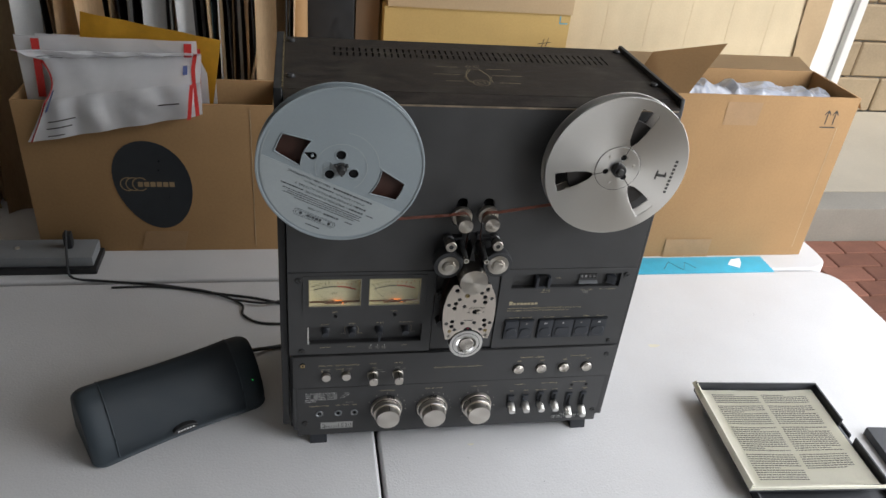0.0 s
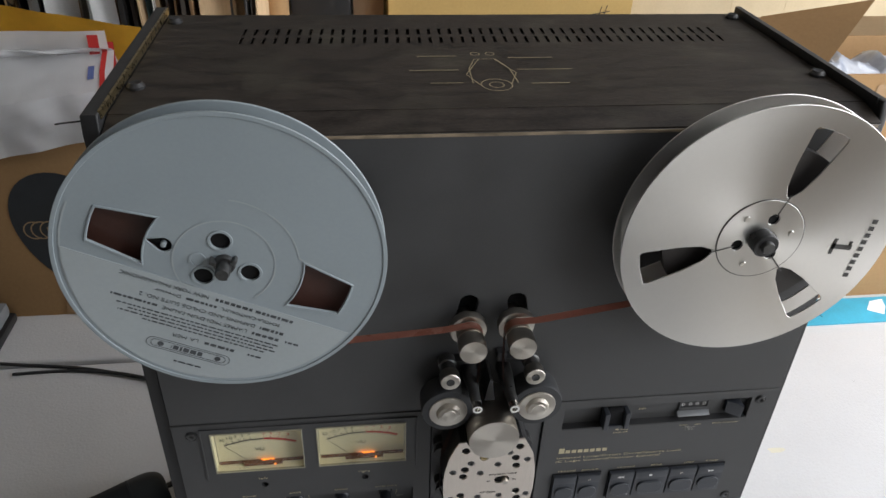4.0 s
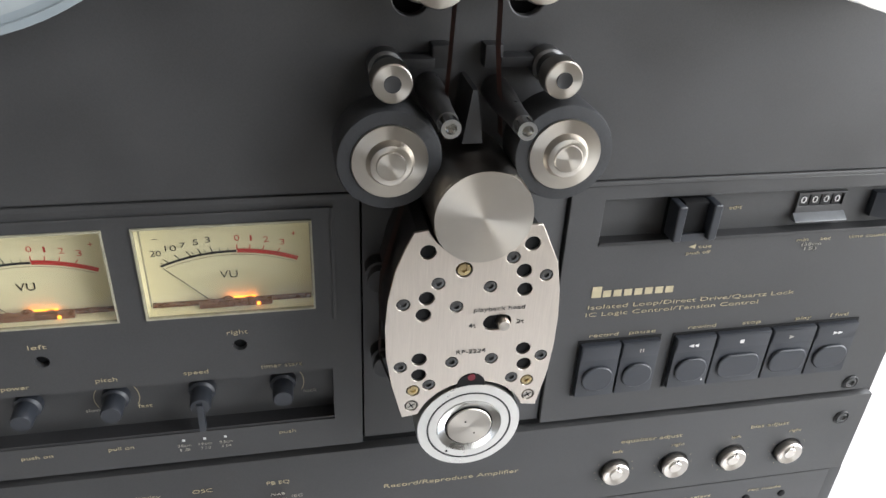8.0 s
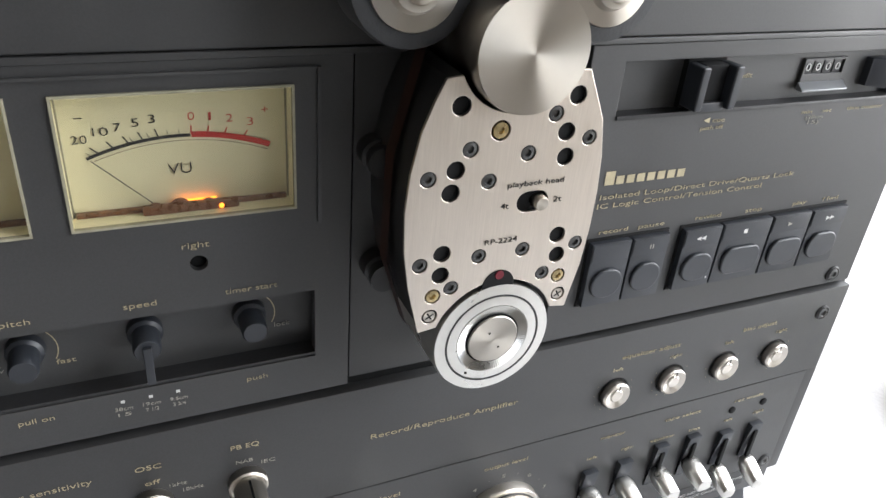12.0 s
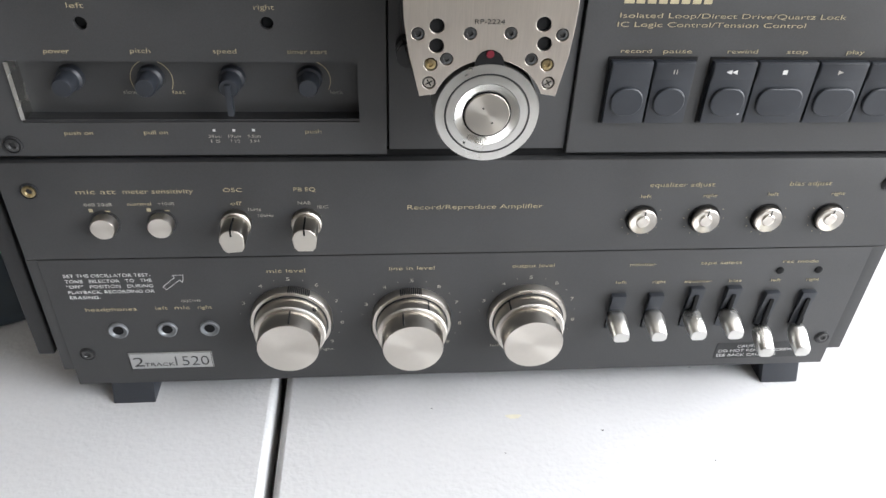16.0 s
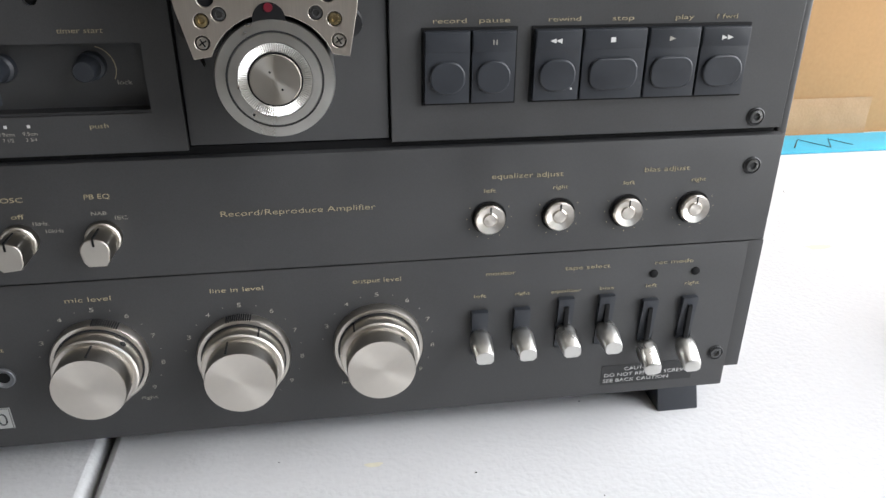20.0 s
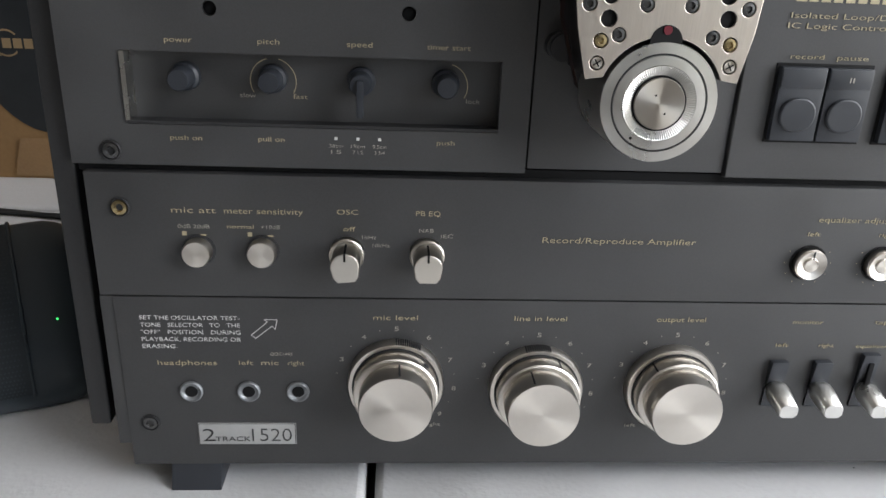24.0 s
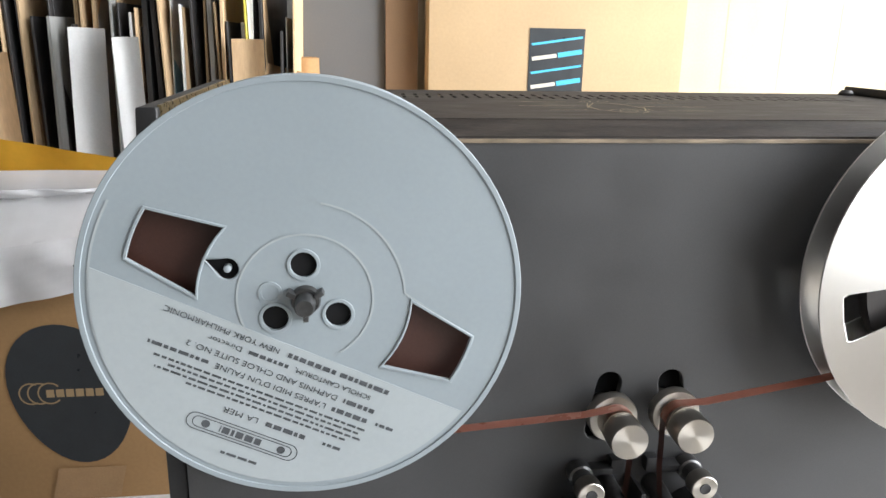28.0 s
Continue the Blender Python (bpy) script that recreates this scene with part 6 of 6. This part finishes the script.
for o in wl:
    cx, cz = sum(p[0] for p in o) / len(o), sum(p[1] for p in o) / len(o)
    big = [(cx + (x - cx) * 1.09, cz + (z - cz) * 1.09) for x, z in o]
    part("window_rim", sheet([big, o], YF - 0.0007, YF + 0.0003, 0.0003), M_REELPLASTIC, fl_l)
part("clip_pin", bm_lathe([(0.0016, 0.004), (0.0015, -0.0002), (0.0008, -0.0006)], 14, (drop_at.x, YF, drop_at.y)), M_REELPLASTIC, fl_l, "small grey clip pin")
part("clip_well", sheet([[(drop_at.x + (x - drop_at.x) * 1.03, drop_at.y + (z - drop_at.y) * 1.03) for x, z in side_hole]], YF + 0.0028, YF + 0.0034), M_HOLE, fl_l)
for o in hub_holes:
    cx, cz = sum(p[0] for p in o) / len(o), sum(p[1] for p in o) / len(o)
    r = math.hypot(o[0][0] - cx, o[0][1] - cz)
    part("hole_rim", sheet([circle(cx, cz, r * 1.28, 20), circle(cx, cz, r, 20)], YF - 0.0005, YF + 0.0003, 0.0002), M_REELPLASTIC, fl_l)
line_ring = lambda r, a0, a1, w: line_strip(arc(0, 0, r, a0, a1, 48), w, YF - 0.0004, M_REELPAPER, fl_l, "moulded_line")
line_ring(0.0270, -60, 210, 0.0008)
line_ring(0.0400, 2, 80, 0.0008)
line_strip([(0.0400, 0.0014), (0.062, -0.014)], 0.0008, YF - 0.0004, M_REELPAPER, fl_l, "moulded_line")
line_ring(0.083, 150, 195, 0.0010)
part("hub_dimple", sheet([circle(-0.0140, 0.0030, 0.0048, 18), circle(-0.0140, 0.0030, 0.0034, 18)], YF - 0.0004, YF + 0.0002, 0.0001), M_REELPLASTIC, fl_l)
part("back_flange", sheet([circle(0, 0, RR, 96), circle(0, 0, 0.0046, 16)] + hub_holes, -0.0145, -0.0130, 0.0006), M_REELPLASTIC, reel_l)
part("hub", bm_lathe([(0.0250, -0.0145), (0.0250, -0.0272)], 48), M_HOLE, reel_l)
part("tape_pack", bm_lathe([(0.0745, -0.0150), (0.0745, -0.0214)], 96), M_PACK_SHADETAPE, reel_l, "dark brown wound tape")
# printed lower segment: unreadable lines
ch = -0.0205
ang = math.degrees(math.asin(ch / (RR - 0.005)))
seg = arc(0, 0, RR - 0.0045, 180 - ang, 360 + ang, 40)
TILT_P = radians(-25)
rot2 = lambda x, z: (x * math.cos(TILT_P) - z * math.sin(TILT_P), x * math.sin(TILT_P) + z * math.cos(TILT_P))
part("print_area", sheet([[rot2(x, z) for x, z in seg]], YF - 0.0004, YF - 0.0001), M_REELPAPER, fl_l, "paler printed segment")
TURN_P = Matrix.Rotation(TILT_P + math.pi, 2)


def reel_words(s, x0, x1, z, h):
    """Words on the reel, which read from the far side of its hub."""
    me = text_mesh(s)
    xs = [v.co.x for v in me.vertices]
    lo, hi = min(xs), max(xs)
    k, kz = (x1 - x0) / (hi - lo), h / 0.73
    c, sn = math.cos(TILT_P + math.pi), math.sin(TILT_P + math.pi)
    me.transform(Matrix(((c, 0, -sn, 0), (0, 1, 0, 0), (sn, 0, c, 0), (0, 0, 0, 1))) @ Matrix(((k, 0, 0, x0 - lo * k), (0, 0, -0.02, YF - 0.0006), (0, kz, 0, z), (0, 0, 0, 1))))
    part("lettering", me, M_REELPRINT, fl_l)


for s_, x0, x1, z, h in (("NEW YORK PHILHARMONIC", 0.001, 0.049, 0.0236, 0.0026), ("SCHOLA CANTORUM,", -0.042, -0.008, 0.0288, 0.0023), ("Director", 0.015, 0.029, 0.0288, 0.0023), ("DAPHNIS AND CHLOE SUITE NO. 2", -0.029, 0.036, 0.0340, 0.0026), ("L'APRES MIDI D'UN FAUNE", -0.026, 0.022, 0.0392, 0.0026), ("LA MER", -0.003, 0.012, 0.0560, 0.0026)):
    reel_words(s_, x0, x1, z, h)
rg = random.Random(8)
bmp = bmesh.new()


def reel_bars(x0, x1, z, h, solid=False):
    x = x0
    while x < x1:
        w = x1 - x0 if solid else rg.uniform(0.0012, 0.0042)
        q = [TURN_P @ Vector(p) for p in ((x, z), (min(x + w, x1), z), (min(x + w, x1), z + h), (x, z + h))]
        bmp.faces.new([bmp.verts.new((p.x, YF - 0.0006, p.y)) for p in q])
        x += w + 0.0008


for x0, x1, z, h in ((-0.048, -0.026, 0.0238, 0.0020), (-0.024, -0.003, 0.0238, 0.0020), (-0.005, 0.012, 0.0290, 0.0016), (-0.046, -0.032, 0.0342, 0.0020), (-0.057, -0.049, 0.0394, 0.0014), (-0.045, -0.029, 0.0394, 0.0020), (0.025, 0.050, 0.0394, 0.0015), (-0.046, 0.046, 0.0442, 0.0010), (-0.044, 0.040, 0.0466, 0.0010), (-0.046, 0.044, 0.0490, 0.0010), (-0.040, 0.030, 0.0514, 0.0010), (-0.024, -0.006, 0.0562, 0.0020), (-0.040, -0.032, 0.0562, 0.0014), (-0.008, 0.010, 0.0648, 0.0030), (-0.010, 0.006, 0.0755, 0.0012)):
    reel_bars(x0, x1, z, h)
part("print_block", bmp, M_REELPRINT, fl_l, "faded unreadable print lines")
for x0, x1, z0, z1 in ((-0.024, 0.024, 0.0625, 0.0700), (-0.0215, 0.0215, 0.0638, 0.0687)):
    q = [TURN_P @ Vector(p) for p in rect(x0, x1, z0, z1, (z1 - z0) * 0.49, 6)]
    line_strip([(p.x, p.y) for p in q + q[:1]], 0.0004, YF - 0.0006, M_REELPRINT, fl_l, "logo_outline")
for x0 in (-0.019, 0.014):
    q = [TURN_P @ Vector(p) for p in circle(x0 + 0.002, 0.0663, 0.0018, 12)]
    bmd = bmesh.new()
    bmd.faces.new([bmd.verts.new((p.x, YF - 0.0006, p.y)) for p in q])
    part("logo_dot", bmd, M_REELPRINT, fl_l)

# take-up reel, aluminium
reel_r = thing("tape_reel", (SPR[0], 0, TOP + SPR[1]), "brushed aluminium seven-inch reel with three long windows", "tape reel", "reels on the deck")


def long_window(a):
    ca, sa = math.cos(radians(a)), math.sin(radians(a))
    loc = [(0.0290, -0.0014), (0.0290, 0.0014), (0.0350, 0.0052), (0.0480, 0.0086), (0.0690, 0.0116), (0.0714, 0.0106), (0.0722, 0), (0.0714, -0.0106), (0.0690, -0.0116), (0.0480, -0.0086), (0.0350, -0.0052)]
    return [(ca * u - sa * v, sa * u + ca * v) for u, v in loc]


wr = [long_window(a) for a in (70, 195, 310)]
hh_r = [circle(0.0140 * math.cos(radians(a)), 0.0140 * math.sin(radians(a)), 0.0036, 16) for a in (70, 195, 310)]
fl_r = part("front_flange", sheet([circle(0, 0, RQ, 96), circle(0, 0, 0.0046, 16)] + wr + hh_r, YF, YF + 0.0009, 0.0003), M_REELALU, reel_r, "brushed aluminium front flange")
part("back_flange", sheet([circle(0, 0, RQ, 96), circle(0, 0, 0.0046, 16)] + wr, -0.0140, -0.0130, 0.0003), M_REELALU, reel_r)
part("hub_plate", sheet([circle(0, 0, 0.0262, 64), circle(0, 0, 0.0046, 16)] + hh_r, YF - 0.0006, YF, 0.0002), M_REELALU, fl_r, "round hub plate")
part("hub_ring", sheet([circle(0, 0, 0.0268, 64), circle(0, 0, 0.0262, 64)], YF - 0.0003, YF), M_DARKMETAL, fl_r)
part("hub", bm_lathe([(0.0255, -0.0140), (0.0255, -0.0276)], 48), M_HOLE, reel_r)
part("tape_pack", bm_lathe([(0.0560, -0.0150), (0.0560, -0.0214)], 96), M_DARKPACK, reel_r, "dark wound tape")
for a in (10, 130, 250):
    part("rivet", bm_lathe([(0.0020, 0), (0.0017, -0.0008)], 14, (0.0185 * math.cos(radians(a)), YF - 0.0006, 0.0185 * math.sin(radians(a)))), M_SATIN, fl_r)
for a in (70, 195, 310):
    ca, sa = math.cos(radians(a)), math.sin(radians(a))
    stroke_marks([(0.016 * ca, 0.016 * sa, 0.031 * ca, 0.031 * sa)], 0.0009, YF - 0.0008, M_DARKMETAL, fl_r, "threading_slot")
# worn lettering as plain bars
bmw = bmesh.new()
T2 = radians(-98)
r3 = lambda x, z: (x * math.cos(T2) - z * math.sin(T2), x * math.sin(T2) + z * math.cos(T2))
for k in range(9):
    x0 = -0.020 + 0.0048 * k
    q = [r3(px, pz) for px, pz in ((x0, 0.066), (x0 + 0.0030, 0.066), (x0 + 0.0030, 0.0695), (x0, 0.0695))]
    bmw.faces.new([bmw.verts.new((px, YF - 0.0003, pz)) for px, pz in q])
for px0, pz0, w, h in ((-0.0012, 0.048, 0.0034, 0.0135), (-0.0050, 0.048, 0.0110, 0.0022), (-0.0040, 0.0585, 0.0030, 0.0022)):
    q = [r3(px, pz) for px, pz in ((px0, pz0), (px0 + w, pz0), (px0 + w, pz0 + h), (px0, pz0 + h))]
    bmw.faces.new([bmw.verts.new((px, YF - 0.0003, pz)) for px, pz in q])
part("worn_print", bmw, M_DARKMETAL, fl_r, "worn dark lettering")

# ---- the tape between the reels ----
def ribbon(pts, y0, y1):
    bm = bmesh.new()
    rows = [(bm.verts.new((x, y0, z)), bm.verts.new((x, y1, z))) for x, z in pts]
    for a, b in zip(rows, rows[1:]):
        bm.faces.new((a[0], a[1], b[1], b[0]))
    bmesh.ops.solidify(bm, geom=bm.faces[:], thickness=0.0003)
    return bm


tape = thing("magnetic_tape", (0, 0, TOP), "thin brown recording tape threaded between the reels and rollers", "tape")
Y0, Y1 = -0.0215, -0.0152
lt = [(-0.128, 0.3575), (-0.092, 0.3600), (-0.032, 0.3645)] + arc(-0.0160, 0.3588, 0.0085, 95, 0, 8)
rt = [(0.120, 0.3855), (0.081, 0.3775), (0.025, 0.3683)] + arc(0.0146, 0.3600, 0.0085, 102, 180, 8)
part("supply_run", ribbon(lt, Y0, Y1), M_TAPE, tape)
part("take_up_run", ribbon(rt, Y0, Y1), M_TAPE, tape)
# same tape, but with the shade among rollers and heads put into its colour
part("supply_drop", ribbon([lt[-1], (-0.0085, 0.335), (-0.0100, 0.305)], Y0, Y1), M_PACK_SHADETAPE, tape)
part("take_up_drop", ribbon([rt[-1], (0.0068, 0.335), (0.0100, 0.305)], Y0, Y1), M_PACK_SHADETAPE, tape)
part("loop_run", ribbon([(-0.0120, 0.301), (-0.0215, 0.285), (-0.0305, 0.250), (-0.0310, 0.215), (-0.0230, 0.190)], -0.0205, -0.0142), M_PACK_SHADETAPE, tape)

# ---- yard: pavers and blocks ----
rng = random.Random(5)
pave = tagged(part("pavement", bm_box(1.41, 8.0, -3.5, 1.695, -0.06, -0.012), M_GROUND), kind="structure")
pv = [bm_box(-0.098, 0.098, -0.048, 0.048, -0.03, 0.0, 0.004, 1)]
me_p = bpy.data.meshes.new("paver")
pv[0].to_mesh(me_p)
me_p.materials.append(M_PAVER)
n = 0
for j in range(22):
    for i in range(13):
        x, y = 1.56 + 0.202 * i + (0.101 if j % 2 else 0), 1.64 - 0.101 * j
        ob = new("paver", me_p)
        ob.matrix_basis = pose(x, y, rng.uniform(-0.002, 0.0), rng.uniform(-0.6, 0.6), rng.uniform(-0.6, 0.6), rng.uniform(-0.5, 0.5))
        ob.parent = pave
        n += 1
wall_b = tagged(part("wall_yard", bm_box(1.41, 8.0, 2.875, 3.05, -0.06, 2.2), M_CONCRETE), kind="structure")
bb = bm_box(-0.195, 0.195, -0.02, 0.02, -0.095, 0.095, 0.008, 1)
me_b = bpy.data.meshes.new("block")
bb.to_mesh(me_b)
me_b.materials.append(M_BLOCK)
for j in range(9):
    for i in range(12):
        ob = new("block", me_b)
        ob.matrix_basis = pose(1.62 + 0.4 * i + (0.2 if j % 2 else 0), 2.872 + rng.uniform(-0.004, 0.004), 0.245 + 0.2 * j)
        ob.parent = wall_b
